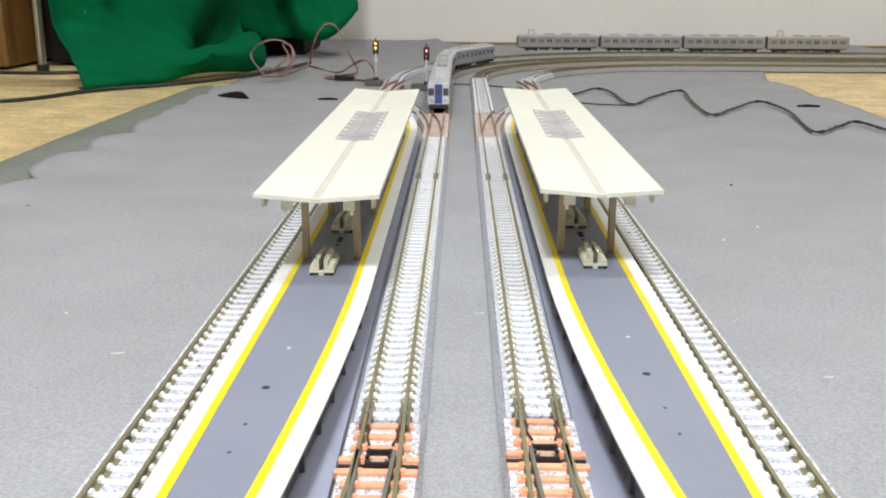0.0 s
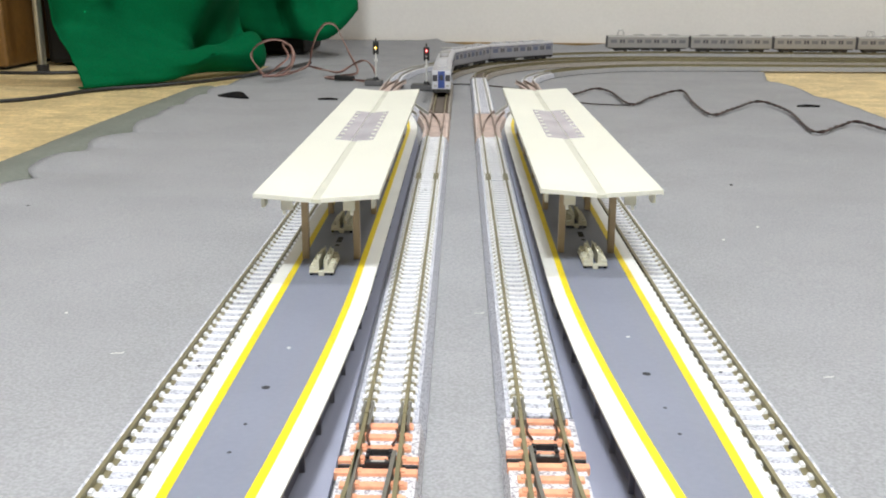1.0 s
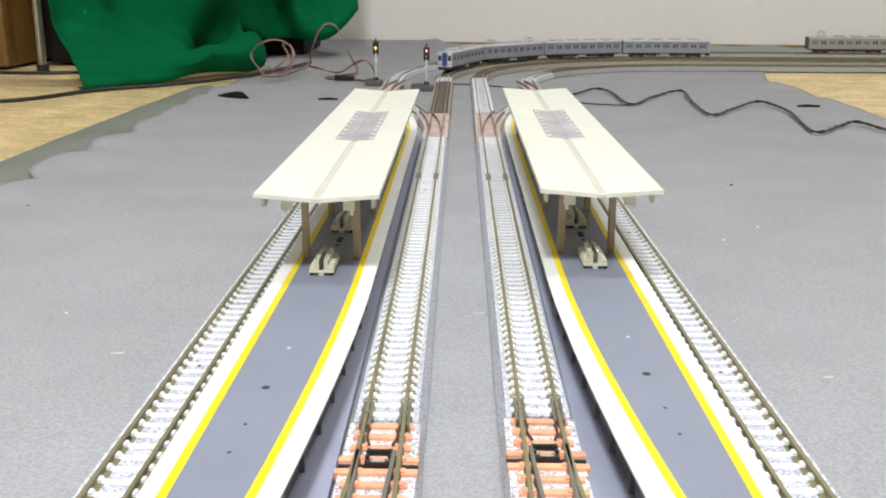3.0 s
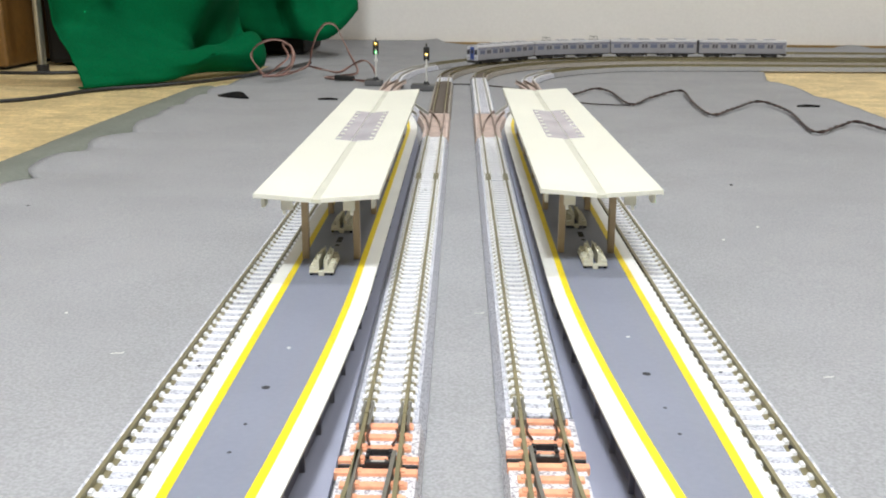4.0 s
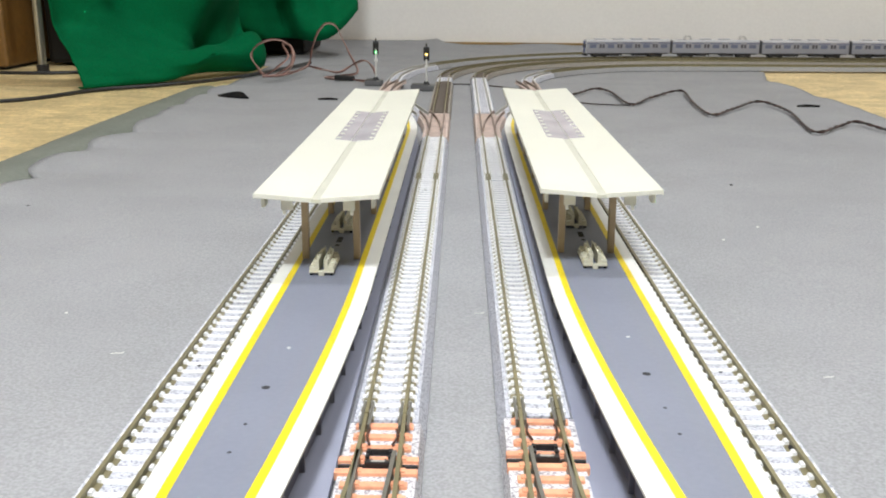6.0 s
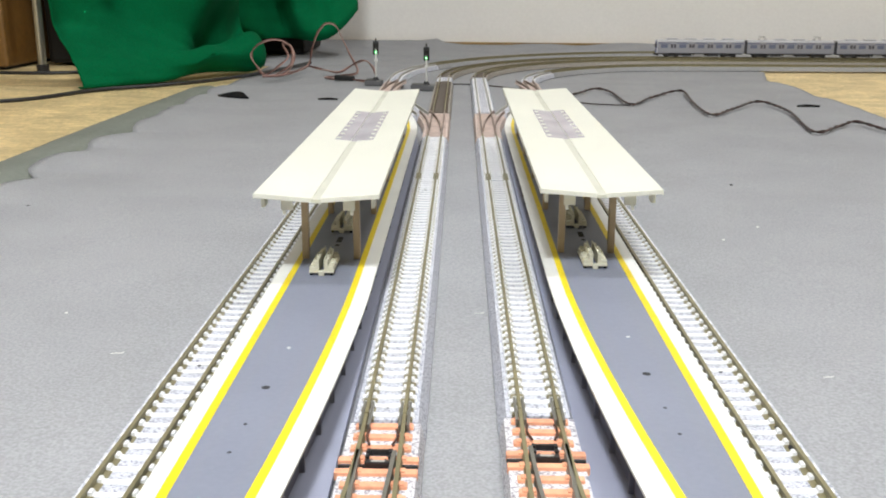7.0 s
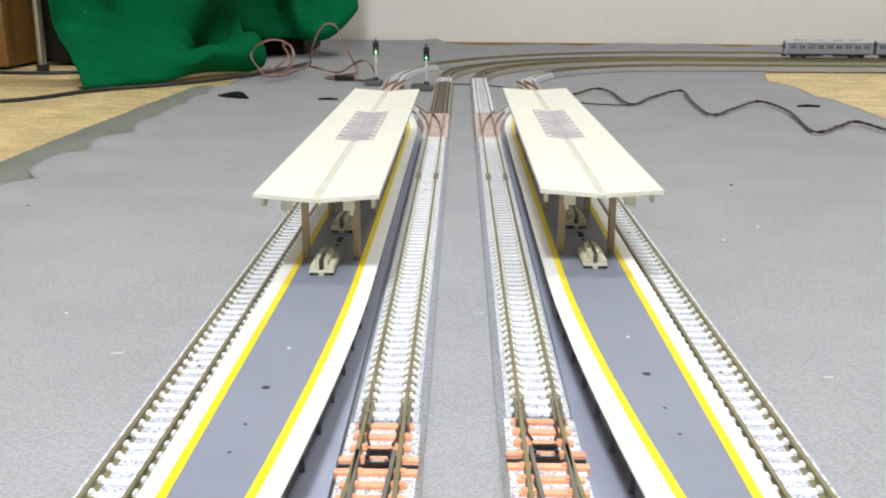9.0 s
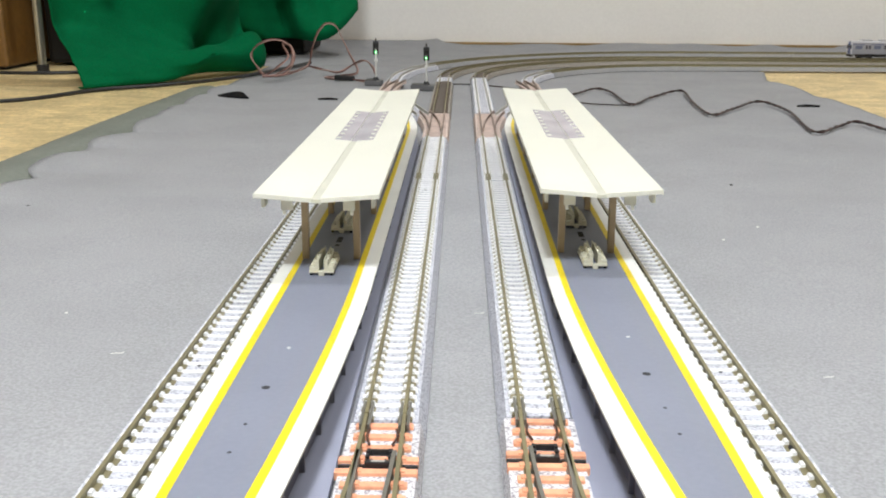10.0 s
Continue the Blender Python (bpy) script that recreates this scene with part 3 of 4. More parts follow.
def canopy(axis, dy, mirror):
    c = thing("platform_canopy", axis, dy, PTOP, "cream butterfly canopy on tan posts over the platform", "canopy", "platform canopies")
    y0, y1, hw, top = 293.0, 592.0, 19.2, RAIL + 34.4 - PTOP
    for s in (-1, 1):
        # each wing falls to the gutter in the middle
        prof = [(s * hw, top - 1.4), (s * hw, top), (s * 1.3, top - 1.4), (s * 1.3, top - 2.8)]
        st = line(0, y0, 0, y1, 60)
        part("roof_wing", sweep(prof, st), ROOF, c)
        prof = [(s * hw, top - 1.7), (s * hw + s * 0.25, top - 1.7), (s * hw + s * 0.25, top - 0.2), (s * hw, top - 0.2)]
        part("fascia", sweep(prof, st), ROOF, c)
    part("skylight", box(-1.2, 1.2, 404, 494, top - 1.69, top - 1.55), SKYLIGHT, c, "mauve translucent skylight panel")
    part("gutter", box(-1.5, 1.5, y0 - 0.4, y1, top - 2.9, top - 1.7, 0.1), ROOF_DIM, c, "shallow grey-cream gutter")
    for s in (-1, 1):
        prof = [(s * 8.0, top - 1.0), (s * 8.0, top - 0.80), (s * 1.35, top - 1.32), (s * 1.35, top - 1.6)]
        panel = part("skylight", sweep(prof, line(0, 404, 0, 494)), SKYLIGHT, c, "mauve translucent skylight panel")
        for k in range(8):
            for u in (6.7,):
                z = top - 1.32 + (u - 1.35) * 0.078
                part("stud", box(s * u - 0.8, s * u + 0.8, 408 + k * 11, 409.8 + k * 11, z - 0.1, z + 0.25), ROOF, panel, "small pale stud")
    n = 5
    for i in range(n):
        y = 321 + i * 66
        for s in (-1, 1):
            u = s * 8.75 + 0.7 * mirror
            bm = box(u - 1.1, u + 1.1, y - 1.6, y + 1.6, 0.05, top - 2.4, 0.2)
            for v in bm.verts:
                if v.co.z > 5:
                    v.co.x += -0.15 * s
            part("post", bm, POST, c)
            part("beam", box(min(u, s * 17), max(u, s * 17), y - 0.6, y + 0.6, top - 3.2, top - 1.6), ROOF, c)
    for yy in (296.5, 345, 394, 443, 492, 541):
        for s in (-1, 1):
            # hanging sign with its bracket
            m, o = s * 9.7, s * 11.0
            bm = box(m - 1.85, m + 1.85, yy, yy + 0.8, top - 6.0, top - 1.9, 0.1)
            box(min(o, o - s * 0.9), max(o, o - s * 0.9), yy, yy + 0.8, top - 7.5, top - 5.9, 0.0, bm)
            box(min(o, o - s * 0.5), max(o, o - s * 0.5), yy + 0.5, yy + 7.0, top - 4.2, top - 1.9, 0.0, bm)
            part("hanging_sign", bm, ROOF, c, "small cream hanging sign bracket")
            bm = box(s * 17.2 - 0.5, s * 17.2 + 0.5, yy, yy + 6, top - 5.2, top - 1.2, 0.1)
            part("bracket", bm, ROOF, c)
    return c


def bench(x, y):
    b = thing("platform_bench", x, y, PTOP, "ivory back-to-back platform bench with moulded seats", "bench", "platform benches")
    part("base", box(-0.9, 0.9, -0.4, 1.4, 0.05, 1.7, 0.15), BENCH, b, "small block between the two rows")
    for s in (-1, 1):
        X = lambda a, b: (min(s * a, s * b), max(s * a, s * b))
        part("seat_rail", box(*X(0.8, 4.0), 0, 17, 0.9, 1.7, 0.15), BENCH, b)
        for y in (0.5, 8.2, 15.8):
            part("leg", box(*X(3.0, 3.8), y, y + 0.8, 0.05, 1.0), SLIT, b, "dark leg")
        part("back_plate", box(*X(0.75, 1.15), 0.3, 17, 1.5, 5.2, 0.1), BENCH, b)
        for k in range(4):
            y0 = 0.5 + k * 4.2
            bm = box(*X(2.0, 3.9), y0, y0 + 2.9, 1.6, 2.9, 0.25)
            box(*X(1.1, 2.1), y0 + 0.1, y0 + 2.8, 1.6, 4.9, 0.3, bm)
            box(*X(1.2, 3.4), y0 + 3.0, y0 + 3.5, 1.6, 3.4, 0.1, bm)
            part("seat", bm, BENCH, b)
    return b


def stations():
    for axis, dy, mirror, bow in ((-44.1, 0, 1, 5.6), (45.2, 11.0, -1, 7.2)):
        platform(axis, dy, mirror, bow)
        canopy(axis, dy, mirror)
        for y in (300, 355, 452, 530):
            bench(axis, y + dy)


# ---- trains ----
def car(kind, cab=0, pantographs=(), length=113.5):
    blue = kind == "blue"
    body_m, roof_m = (SILVER, SILVER_ROOF) if blue else (CAR_GREY, CAR_GREY_ROOF)
    label = "silver commuter model car with blue trim" if blue else "plain grey stainless commuter model car"
    if cab and blue:
        label = "silver end car with a blue and white cab face"
    c = thing("train_car", 0, 0, 0, label, "model train", "silver commuter train" if blue else "grey commuter train")
    h, hw = length / 2, 8.4
    ends = [(0, -h, math.pi / 2), (0, h, math.pi / 2)]
    z0, z1 = 5.2, 19.6
    part("body", sweep([(-hw + 0.3, z0), (-hw, z0 + 1.2), (-hw, z1), (hw, z1), (hw, z0 + 1.2), (hw - 0.3, z0)], ends), body_m, c)
    part("roof", sweep([(-hw, z1), (-hw * 0.93, z1 + 1.3), (-hw * 0.6, z1 + 2.5), (0, z1 + 3.0), (hw * 0.6, z1 + 2.5), (hw * 0.93, z1 + 1.3), (hw, z1)], ends), roof_m, c, "", False)
    # nine bays: doors with dark glass alternate with lighter windows
    for s in (-1, 1):
        X = lambda a, b: (min(s * a, s * b), max(s * a, s * b))
        for k in range(9):
            y = -h + 8.5 + k * (2 * h - 17) / 8
            if k % 2:
                leaf = part("door", box(*X(hw - 0.2, hw + 0.12), y - 4.3, y + 4.3, z0 + 0.8, z1 - 1.0, 0.05), body_m, c)
                for q in (-1, 1):
                    part("door_window", box(*X(hw - 0.2, hw + 0.2), y + q * 2.0 - 1.45, y + q * 2.0 + 1.45, 12.0, 16.8), SIDE_GLASS, leaf, "dark door glass")
            else:
                part("window", box(*X(hw - 0.2, hw + 0.16), y - 4.4, y + 4.4, 12.0, 16.6), BLUE_PANE if blue else CAR_BLIND, c)
        if blue:
            part("stripe", box(*X(hw - 0.1, hw + 0.1), -h + 0.3, h - 0.3, 17.6, 18.5), DULL_BLUE, c, "blue stripe above the windows")
        part("sill_band", box(*X(hw - 0.1, hw + 0.22), -h + 0.3, h - 0.3, 10.9, 11.3), body_m, c)
        part("gutter", box(*X(hw - 0.2, hw + 0.25), -h + 0.2, h - 0.2, z1 - 0.2, z1 + 0.25), roof_m, c)
    for k in range(4):
        y = -h + 20 + k * (2 * h - 40) / 3
        if not any(abs(y - q) < 10 for q in pantographs):
            part("air_conditioner", box(-4.2, 4.2, y - 7, y + 7, z1 + 1.6, z1 + 4.4, 0.6), roof_m, c)
    up = 0.62 if blue else 0.85
    for y in pantographs:
        bm = rod((-4.5, y - 4, z1 + 3.2), (4.5, y - 4, z1 + 3.2), 0.4, 8)
        rod((-4.5, y + 4, z1 + 3.2), (4.5, y + 4, z1 + 3.2), 0.4, 8, bm=bm)
        for s in (-1, 1):
            rod((s * 3, y - 4, z1 + 3.2), (s * 3.5, y - 4.4, z1 + 6.6 * up), 0.4, 6, bm=bm)
            rod((s * 3, y + 4, z1 + 3.2), (s * 3.5, y + 4.4, z1 + 6.6 * up), 0.4, 6, bm=bm)
            rod((s * 3.5, y - 4.4, z1 + 6.6 * up), (s * 4, y - 2.2, z1 + 11.4 * up), 0.35, 6, bm=bm)
            rod((s * 3.5, y + 4.4, z1 + 6.6 * up), (s * 4, y + 2.2, z1 + 11.4 * up), 0.35, 6, bm=bm)
        for q in (-2.2, 2.2):
            rod((-5.5, y + q, z1 + 11.6 * up), (5.5, y + q, z1 + 11.6 * up), 0.5, 8, bm=bm)
        box(-4.2, 4.2, y - 2.6, y + 2.6, z1 + 11.2 * up, z1 + 11.7 * up, 0.0, bm)
        part("pantograph", bm, UNDER_WHITE if blue else CAR_GREY_ROOF, c, "raised grey pantograph")
    for s in (-1, 1):
        e = s * h
        Y = lambda a, b: (min(e + s * a, e + s * b), max(e + s * a, e + s * b))
        if cab == s and blue:
            face = part("cab_face", box(-hw + 0.2, hw - 0.2, *Y(-0.2, 0.9), z0 - 0.2, z1 + 1.6, 0.5), CAR_WHITE, c, "white cab face")
            part("blue_panel", box(-3.0, 3.0, *Y(0.7, 1.1), z0 + 0.6, z1 + 1.0, 0.15), BLUE, face, "blue centre panel")
            for k in (-1, 1):
                part("cab_window", box(*sorted((k * 3.5, k * 7.7)), *Y(0.7, 1.05), 11.8, 17.4, 0.15), CAR_GLASS, face, "dark cab window")
                part("headlight", box(*sorted((k * 4.0, k * 6.6)), *Y(0.7, 1.05), 7.2, 8.6, 0.15), UNDER_WHITE, face)
            part("door_glass", box(-1.6, 1.6, *Y(0.9, 1.25), 12.8, 17.2, 0.1), CAR_GLASS, face)
            part("coupler", box(-2.0, 2.0, *Y(-1, 3.5), 2.4, 4.6, 0.4), UNDER, c)
            part("skirt", box(-hw + 0.8, hw - 0.8, *Y(-1.5, 0.6), 2.0, z0 - 0.1, 0.3), UNDER, c)
        else:
            part("end_wall", box(-hw + 0.3, hw - 0.3, *Y(-0.3, 0.5), z0 + 0.2, z1 + 1.2, 0.2), CAR_END, c, "dark car end")
            part("gangway", box(-3.2, 3.2, *Y(0.3, 1.8), z0 + 0.4, z1 - 0.8, 0.3), CAR_END, c)
        yb = s * (h - 19)
        bm = box(-6.2, 6.2, yb - 9.5, yb + 9.5, 1.2, 4.6, 0.5)
        truck = part("bogie", bm, UNDER, c, "black bogie")
        for yy in (yb - 6.5, yb + 6.5):
            for k in (-4.5, 4.5):
                part("wheel", rod((k - 0.9, yy, 2.9), (k + 0.9, yy, 2.9), 2.9, 16), UNDER, truck)
    part("underframe", box(-6.8, 6.8, -h + 2, h - 2, 3.9, 5.2, 0.2), UNDER, c)
    for k, (a, b) in enumerate(((-26, -12), (-8, 4), (8, 24))):
        part("equipment_box", box(-7.4, 7.4, a, b, 1.6, 4.2, 0.3), UNDER_WHITE if (k == 1 and blue) else UNDER, c)
    return c


PITCH = 117.5


def way_inner(s):
    """The inner left line, s = distance from the near end: x, y, heading."""
    y0 = 1047.0
    if s < y0:
        return XLI, s, math.pi / 2
    a = (s - y0) / 280
    if a < math.pi / 2:
        return XLI + 280 - 280 * math.cos(a), y0 + 280 * math.sin(a), math.pi / 2 - a
    return XLI + 280 + s - y0 - 280 * math.pi / 2, y0 + 280, 0.0


def way_outer(s):
    return s, 1426.0, 0.0


def on_way(way, s):
    """Pose of a car whose bogies stand on the line."""
    x0, y0, _ = way(s - 39)
    x1, y1, _ = way(s + 39)
    return pose((x0 + x1) / 2 * MM, (y0 + y1) / 2 * MM, RAIL * MM, 0, 0, math.degrees(math.atan2(y1 - y0, x1 - x0)) - 90)


def travel(rows, t):
    for (a, u), (b, v) in zip(rows, rows[1:]):
        if t <= b:
            return u + (v - u) * (t - a) / (b - a)
    return rows[-1][1]


# distance of each train's rear end along its line
INNER_RUN = [(0.0, 755.0), (1.0, 863.0), (1.5, 916.0), (2.0, 975.0), (2.5, 1034.0), (4.0, 1185.0), (5.0, 1286.0), (5.5, 1336.0), (7.0, 1483.0), (7.5, 1530.0), (8.0, 1571.0), (9.0, 1652.0), (10.0, 1738.0)]
OUTER_RUN = [(0.0, 81.0), (1.0, 208.0), (1.5, 278.0), (2.0, 348.0), (2.5, 420.0), (10.0, 1490.0)]


def trains():
    inner = [car("blue", -1), car("blue", 0, (-36, 36)), car("blue"), car("blue", 1)]
    outer = [car("grey", -1, (-38,)), car("grey"), car("grey"), car("grey", 1, (-38,))]
    return inner, outer


# ---- signals ----
def signal(x, y, height, base, lenses):
    """lenses: heights below the head's top; each lens is a ball, glowing on one side, dark on the other."""
    s = thing("railway_signal", x, y, 0, "model colour-light signal on a white mast with a black head", "railway signal", "railway signals")
    part("base", box(-base, base * 0.6, -10, 10, 0.1, 5, 0.6), SIGNAL_GREY, s, "dark grey plastic base box")
    part("base_cover", box(-base + 1, base * 0.1, -9, 9, 4.9, 5.6, 0.2), BLACK, s, "black cover on the base")
    part("mast", rod((0, 0, 4.5), (0, 0, height - 8), 0.85, 12), SIGNAL_WHITE, s)
    part("foot", rod((0, 0, 5), (0, 0, 8), 3.6, 14, 2.0), BLACK, s)
    part("band", box(-1.9, 1.9, -1.6, 1.6, height - 20.5, height - 18.0, 0.3), SIGNAL_WHITE, s, "white mast bracket")
    head = part("head", box(-2.9, 2.9, -0.4, 3.0, height - 13.5, height, 1.0), BLACK, s, "black signal head")
    part("finial", rod((0, 1.0, height), (0, 1.0, height + 3), 0.7, 8), BLACK, s)
    balls = []
    for z, mat in lenses:
        bm = bmesh.new()
        bmesh.ops.create_uvsphere(bm, u_segments=18, v_segments=10, radius=1.35)
        lens = part("lens", bm, BLACK, head, "signal lens", True)
        lens.data.materials.append(mat)
        lens.data.materials.append(CORE[mat])
        for poly in lens.data.polygons:
            if poly.center.y < -0.0002:
                poly.material_index = 2 if poly.center.y < -0.00115 else 1
        lens.matrix_local = pose(0, -0.2 * MM, (height - z) * MM)
        lens["z"] = height - z
        balls.append(lens)
    return balls


def signals():
    a = signal(-86.5, 1010, 44, 11, [(2.6, LIT_YELLOW), (6.7, LIT_YELLOW), (10.8, LIT_GREEN)])
    b = signal(-33.5, 968, 41.5, 15, [(4.0, LIT_RED), (7.4, LIT_YELLOW), (10.8, LIT_GREEN)])
    return a, b


# ---- left side: shelf, green cloth, leads ----
def spline(pts, n):
    """Smooth way through the points, n steps a span."""
    out = []
    for i in range(len(pts) - 1):
        p0, p1, p2, p3 = [Vector(pts[min(max(k, 0), len(pts) - 1)]) for k in (i - 1, i, i + 1, i + 2)]
        for j in range(n):
            t = j / n
            out.append(0.5 * (2 * p1 + (p2 - p0) * t + (2 * p0 - 5 * p1 + 4 * p2 - p3) * t * t + (3 * p1 - p0 - 3 * p2 + p3) * t ** 3))
    return out + [Vector(pts[-1])]


def skin(rows):
    bm = bmesh.new()
    vs = [[bm.verts.new(q) for q in r] for r in rows]
    for r0, r1 in zip(vs, vs[1:]):
        for i in range(len(r0) - 1):
            bm.faces.new((r0[i], r0[i + 1], r1[i + 1], r1[i]))
    return bm


def corner():
    c = thing("wooden_cabinet", -792, 1290, -2, "brown wooden cabinet standing on the tatami", "cabinet")
    part("body", box(-250, 258, -130, 250, 4, 900, 3), WOOD, c)
    part("plinth", box(-240, 250, -120, 240, 0, 6, 0.5), BLACK, c)
    r = thing("steel_rack", -491, 1156, -2, "steel tube rack with black shade blocks behind the green cloth", "rack")
    for y in (0, 300):
        post = part("post", rod((0, y, 0), (0, y, 900), 5, 16), STEEL, r)
        part("foot", rod((0, y, 0), (0, y, 8), 7, 16), BLACK, post)
    # black boxes added to stand in for the deep shade behind the cloth
    part("shelf_load", box(-22, 60, 70, 240, 3, 330, 6), SHADOWBOX, r, "near-black block standing in for the shade behind the cloth")
    part("shelf_load", box(14, 270, 250, 420, 3, 230, 6), SHADOWBOX, r, "near-black block standing in for the shade behind the cloth")
    # green cloth: one sheet that hangs, tucks in and slumps over its own hem
    g = thing("green_cloth", 0, 0, 0, "green cloth draped over the rack, its hem slumped on the felt", "cloth")
    a, b = Vector((-366, 958, 0)), Vector((-212, 1146, 0))
    back = Vector((-0.806, 0.591, 0))
    rows = []
    for i in range(91):
        u = i / 90
        h = 25 + 24 * u ** 2.4 + 5 * wobble(u * 100, 0, 16, 3.3)
        e = math.sqrt(max(0.0, 1 - (max(0.0, u - 0.86) / 0.14) ** 2))
        hem = a + (b - a) * u
        lie = 1.0 + 13.0 * math.exp(-((u - 0.62) / 0.26) ** 2)
        ctl = [(16, lie * 0.4), (3, lie), (-5, lie + 0.32 * h), (-2, 0.78 * h), (9, h), (23, 0.86 * h), (34, 0.62 * h + 3), (39, 0.75 * h + 10), (41, h + 32), (38, 120), (30, 240)]
        # near its free edge the cloth runs straight down to the floor; further on it tucks in behind a roll
        k = min(1.0, max(0.0, (u - 0.30) / 0.35))
        k = k * k * (3 - 2 * k)
        plain = [(14, 0.4), (3, 1.0), (4, 0.35 * h), (8, 0.7 * h), (14, h), (20, h + 12), (26, h + 24), (31, h + 38), (35, h + 60), (37, 140), (32, 240)]
        ctl = [(p[0] + (q[0] - p[0]) * k, p[1] + (q[1] - p[1]) * k) for p, q in zip(plain, ctl)]
        # the upper part leans out over the lower
        lean = 70 * math.exp(-((u - 0.55) / 0.30) ** 2)
        ctl = [(o - lean * {8: 0.18, 9: 0.65, 10: 1.2}.get(n, 0.0), z) for n, (o, z) in enumerate(ctl)]
        ctl = [((o - 34) * e + 34 if k < 6 else o, z if k >= 6 else (z - 0.62 * h) * e + 0.62 * h, 0) for k, (o, z) in enumerate(ctl)]
        row = []
        for k, q in enumerate(spline(ctl, 6)):
            v = k / 60
            up = q.y / 60.0
            fold = min(1.0, 1.5 * v) * (22 * math.sin(u * 8.5 - up * 1.6 + 1.2) + 9 * math.sin(u * 19 - up * 1.3 + 2.0)) + 4 * wobble(u * 100 + v * 60, v * 100, 13, 4.0) + 6 * wobble(u * 100 + v * 40, v * 60, 30, 5.0)
            p = hem + back * (q.x + fold * (0.3 + 0.7 * v))
            row.append((p.x - 0.36 * max(0.0, q.y - 30) * (1 - u), p.y, max(0.4, q.y + (3.5 * wobble(u * 100, v * 100, 15, 7.0) if 0.1 < v else 0))))
        rows.append(row)
    drape = part("drape", skin(rows), GREEN, g, "", True)
    rows = []
    for i in range(61):
        u = i / 60
        z0 = 24 + 40 * max(0.0, (u - 0.72) / 0.28) ** 2.2 + 8 * math.sin(u * 4) * (1 - u)
        row = []
        for k, q in enumerate(spline([(24, z0 + 14, 0), (10, z0 + 3, 0), (0, z0, 0), (-7, z0 + 9, 0), (-3, z0 + 24, 0), (6, z0 + 60, 0), (14, 240, 0)], 6)):
            v = k / 36
            fold = 30 * abs(math.sin(u * 6.5 + 1.6 * v + 0.4)) ** 1.4 + 9 * math.sin(u * 24 + v * 3) - 12
            row.append((-345 + 196 * u + 4 * math.sin(v * 4), 1322 + 42 * u + q.x + fold + 45 * max(0.0, u - 0.86) ** 1.2 * 6, q.y))
        rows.append(row)
    side = part("side_fall", skin(rows), GREEN, g, "far fold of the cloth hanging clear of the felt", True)
    for ob in (drape, side):
        mod = ob.modifiers.new("thickness", "SOLIDIFY")
        mod.thickness = 0.0015


def leads():
    z = 1.6
    cable("twisted_lead", [(70, 905, z), (103, 922, z), (131, 968, 2.5), (143, 940, 2), (147, 852, z), (174, 900, 2), (207, 930, 3), (203, 860, 2), (199, 780, z), (225, 815, 2), (262, 868, 3), (269, 810, 2), (252, 700, z), (280, 725, 2),
                            (300, 744, 2.5), (309, 700, 2), (330, 640, z)], 0.66, WIRE_DARK, "dark brown and black twisted lead lying on the felt", 26.0, WIRE_DEEP)
    cable("thin_lead", [(-8, 1016, 0.8), (12, 1018, 0.8), (32, 1000, 0.8), (52, 984, 0.8), (90, 900, 0.8), (102, 866, 0.8), (120, 853, 0.8), (147, 852, 0.8)], 0.6, WIRE_DARK, "thin dark lead running under the tracks")
    cable("power_lead", [(-520, 830, -0.5), (-430, 838, -0.5), (-380, 856, -0.5), (-358, 948, 0), (-320, 962, 1), (-279, 985, 2.5), (-242, 1040, 2.5), (-212, 1130, 2.5), (-190, 1250, 2.5)], 2.0, BLACK, "black power lead crossing tatami and felt")
    cable("power_lead", [(-700, 1120, -0.3), (-560, 1118, -0.3), (-480, 1105, -0.3), (-420, 1120, -0.3), (-330, 1250, 0)], 2.2, BLACK, "black power lead under the cabinet")
    # the two-core leads of the signals, loosely coiled
    coil = [(-213, 1075, 1), (-199, 1100, 1.5), (-193, 1130, 8), (-191, 1138, 22), (-201, 1140, 34), (-217, 1140, 37), (-232, 1130, 31), (-238, 1125, 20), (-229, 1110, 9), (-216, 1090, 2), (-205, 1120, 10),
            (-197, 1130, 19), (-205, 1143, 32), (-193, 1130, 29), (-192, 1120, 12), (-205, 1095, 2), (-216, 1078, 1.5), (-192, 1095, 2), (-178, 1148, 7)]
    coil = [(x * 0.955, y * 0.955, max(1.2, 105.3 - (105.3 - h) * 0.955)) for x, y, h in coil]
    cable("coiled_lead", coil, 0.68, WIRE_BROWN, "brown and pink two-core lead in a loose coil", 90.0, WIRE_PINK)
    arch = [(-215, 1072, 1), (-192, 1100, 3), (-178, 1150, 7), (-172, 1150, 27), (-165, 1150, 45), (-155, 1150, 55), (-144, 1150, 52), (-137, 1150, 38), (-128, 1140, 22), (-116, 1110, 4), (-134, 1085, 2), (-147, 1070, 1.5), (-134, 1052, 1.5)]
    lead = cable("coiled_lead", arch, 0.68, WIRE_BROWN, "brown two-core lead rising in a tall loop to a black plug", 110.0, WIRE_PINK)
    part("plug", rod((-133, 1052, 3.2), (-113, 1043, 3.2), 3.2, 14, 2.6), BLACK, lead, "black inline plug")
    cable("coiled_lead", [(-114, 1043, 2), (-104, 1036, 1.5), (-92, 1022, 1.5), (-82, 1006, 1.5)], 0.68, WIRE_BROWN, "short brown lead into the signal base", 60.0, WIRE_PINK)
    cable("coiled_lead", [(-178, 1150, 7), (-154, 1120, 5), (-136, 1105, 4), (-121, 1110, 12), (-105, 1080, 19), (-93, 1050, 14), (-87, 1016, 7)], 0.68, WIRE_BROWN, "brown lead arching to the signal", 80.0, WIRE_PINK)


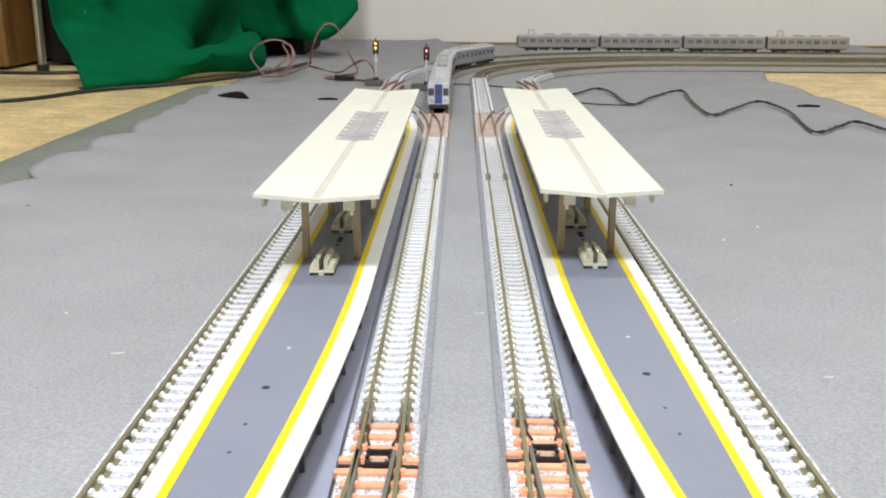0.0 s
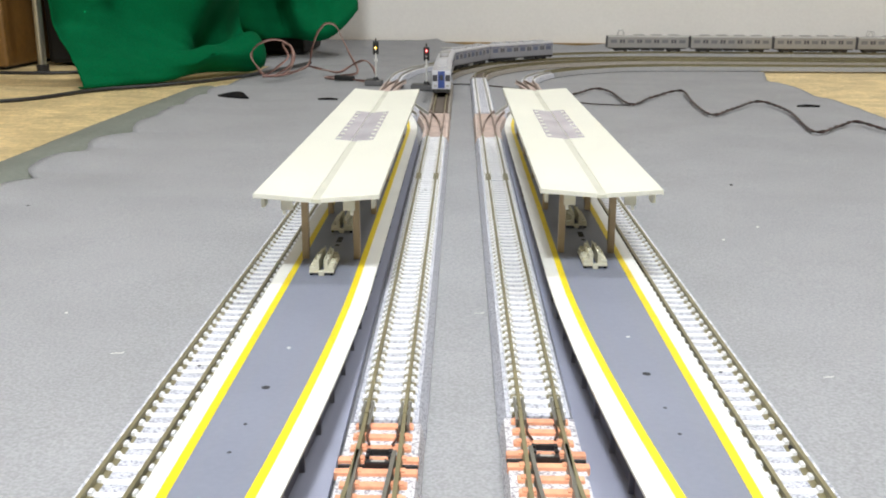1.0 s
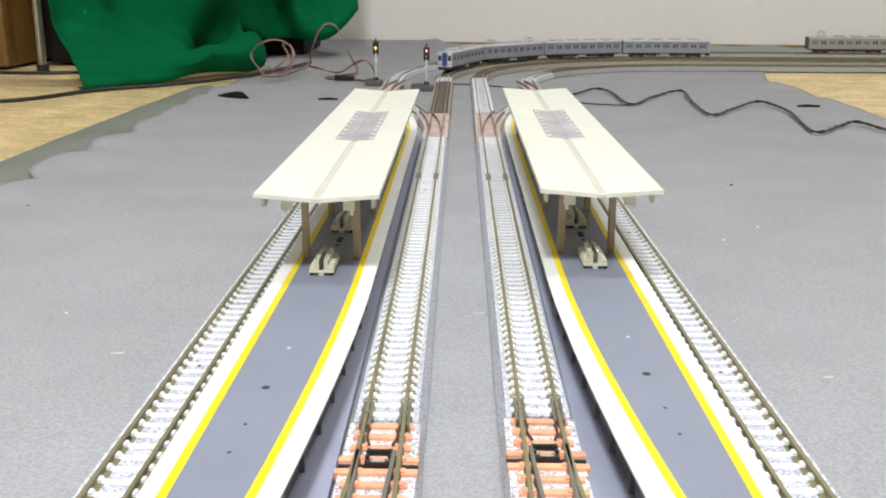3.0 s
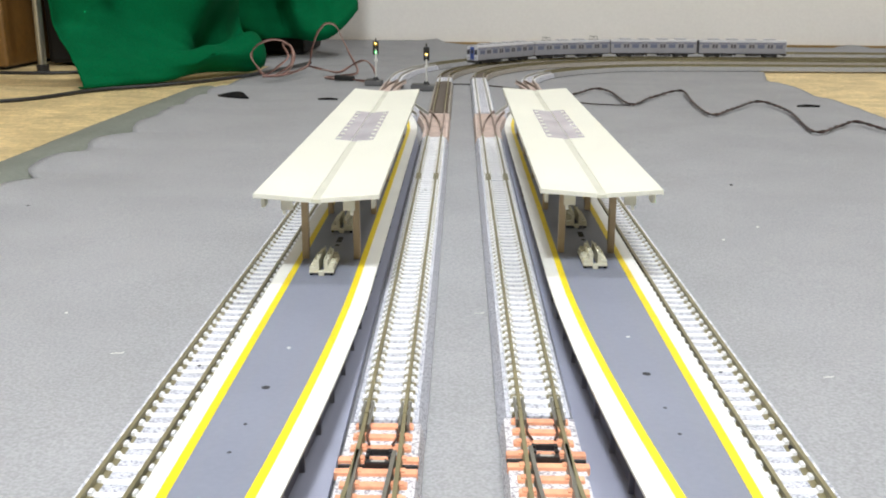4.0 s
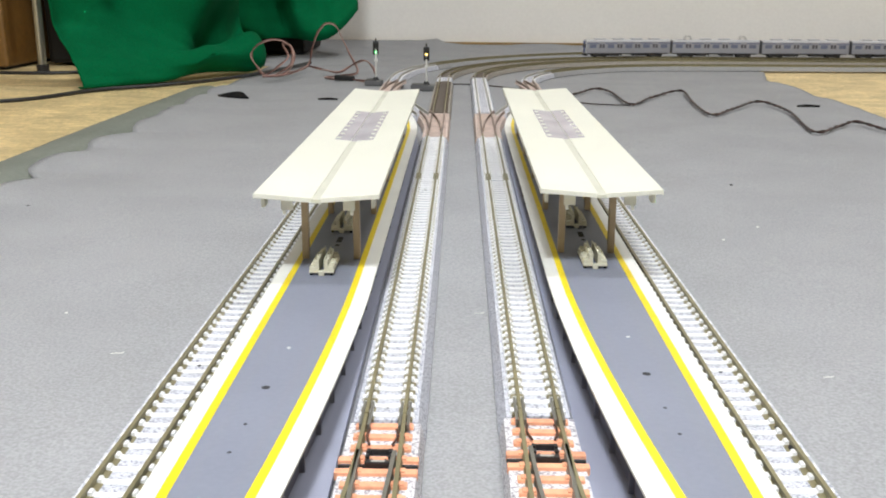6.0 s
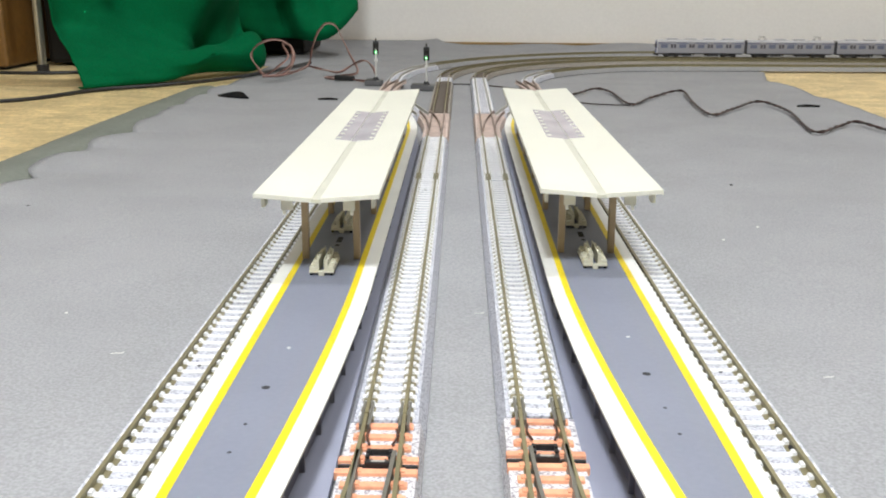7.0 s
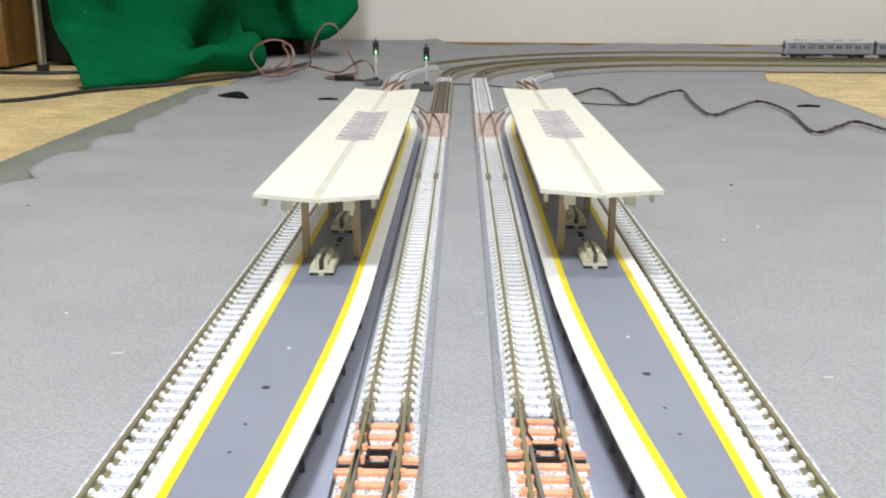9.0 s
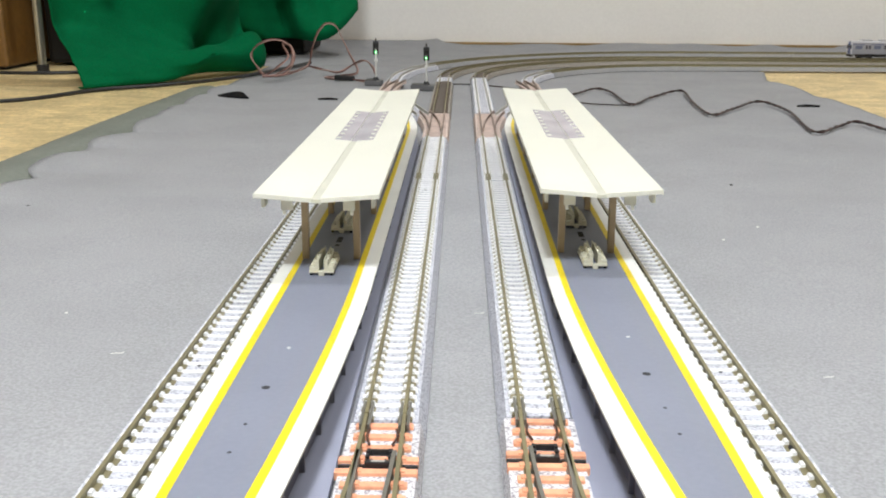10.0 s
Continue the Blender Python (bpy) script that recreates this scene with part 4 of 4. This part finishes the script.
def crumbs():
    for x, y, m, r in ((145, 515, HOLE, 0.8), (-206, 452, HOLE, 0.9), (133, 425, WHITE, 0.5), (-128, 300, WHITE, 0.45), (112, 402, WHITE, 0.5)):
        bm = bmesh.new()
        bmesh.ops.create_icosphere(bm, subdivisions=1, radius=r)
        for v in bm.verts:
            v.co = Vector((x, y, felt_z(x, y) + 0.3 * r)) + Vector((v.co.x * 1.4, v.co.y * (1 + 0.3 * wobble(v.co.x * 90, x, 7)), v.co.z * 0.6))
        dark = m is HOLE
        tagged(finish(bm, "crumb" if dark else "lint", m), "tiny dark crumb lying on the felt" if dark else "tiny pale bit of lint on the felt", "crumb" if dark else "lint")
    for k, (x, y) in enumerate(((6, 176), (5, 300), (100, 250), (-100, 262))):
        cable("fibre", [(x, y, 0.6), (x + 1.2, y + 0.8, 0.9), (x + 2.6, y - 0.6, 0.7), (x + 3.2, y + 1.4, 0.6)], 0.09, WHITE, "fine pale fibre lying on the felt")


room()
cloths()
tracks()
turnouts()
stations()
corner()
leads()
crumbs()
INNER, OUTER = trains()
SIGNAL_A, SIGNAL_B = signals()


def lens_rows(lens, changes):
    """changes: (seconds, lit); the ball turns half round to show its dark or glowing side."""
    z = lens["z"] * MM
    rows, state = [], None
    def at(t, angle):
        rows.append((t, pose(0, -0.2 * MM, z, 0, 0, angle)))
    for t, lit in changes:
        target = 0 if lit else 180
        if state is None:
            at(0.0, target)
        else:
            a, b = state, target
            at(t - 0.1, a)
            for k in (1, 2):
                at(t - 0.1 + 0.0334 * k, a + (b - a) * k / 3)
            at(t, b)
        state = target
    at(10.0, state)
    walk(lens, rows)


def motions():
    times = [0.25 * i for i in range(41)]
    for cars, way, run in ((INNER, way_inner, INNER_RUN), (OUTER, way_outer, OUTER_RUN)):
        for k, c in enumerate(cars):
            walk(c, [(t, on_way(way, travel(run, t) + 57 + k * PITCH)) for t in times])
    for lens, ch in zip(SIGNAL_A, ([(0, True), (0.8, False), (3.3, True), (4.7, False)], [(0, True), (3.3, False)], [(0, False), (3.3, True)])):
        lens_rows(lens, ch)
    for lens, ch in zip(SIGNAL_B, ([(0, True), (3.3, False)], [(0, False), (3.3, True), (7.0, False)], [(0, False), (7.0, True)])):
        lens_rows(lens, ch)


motions()
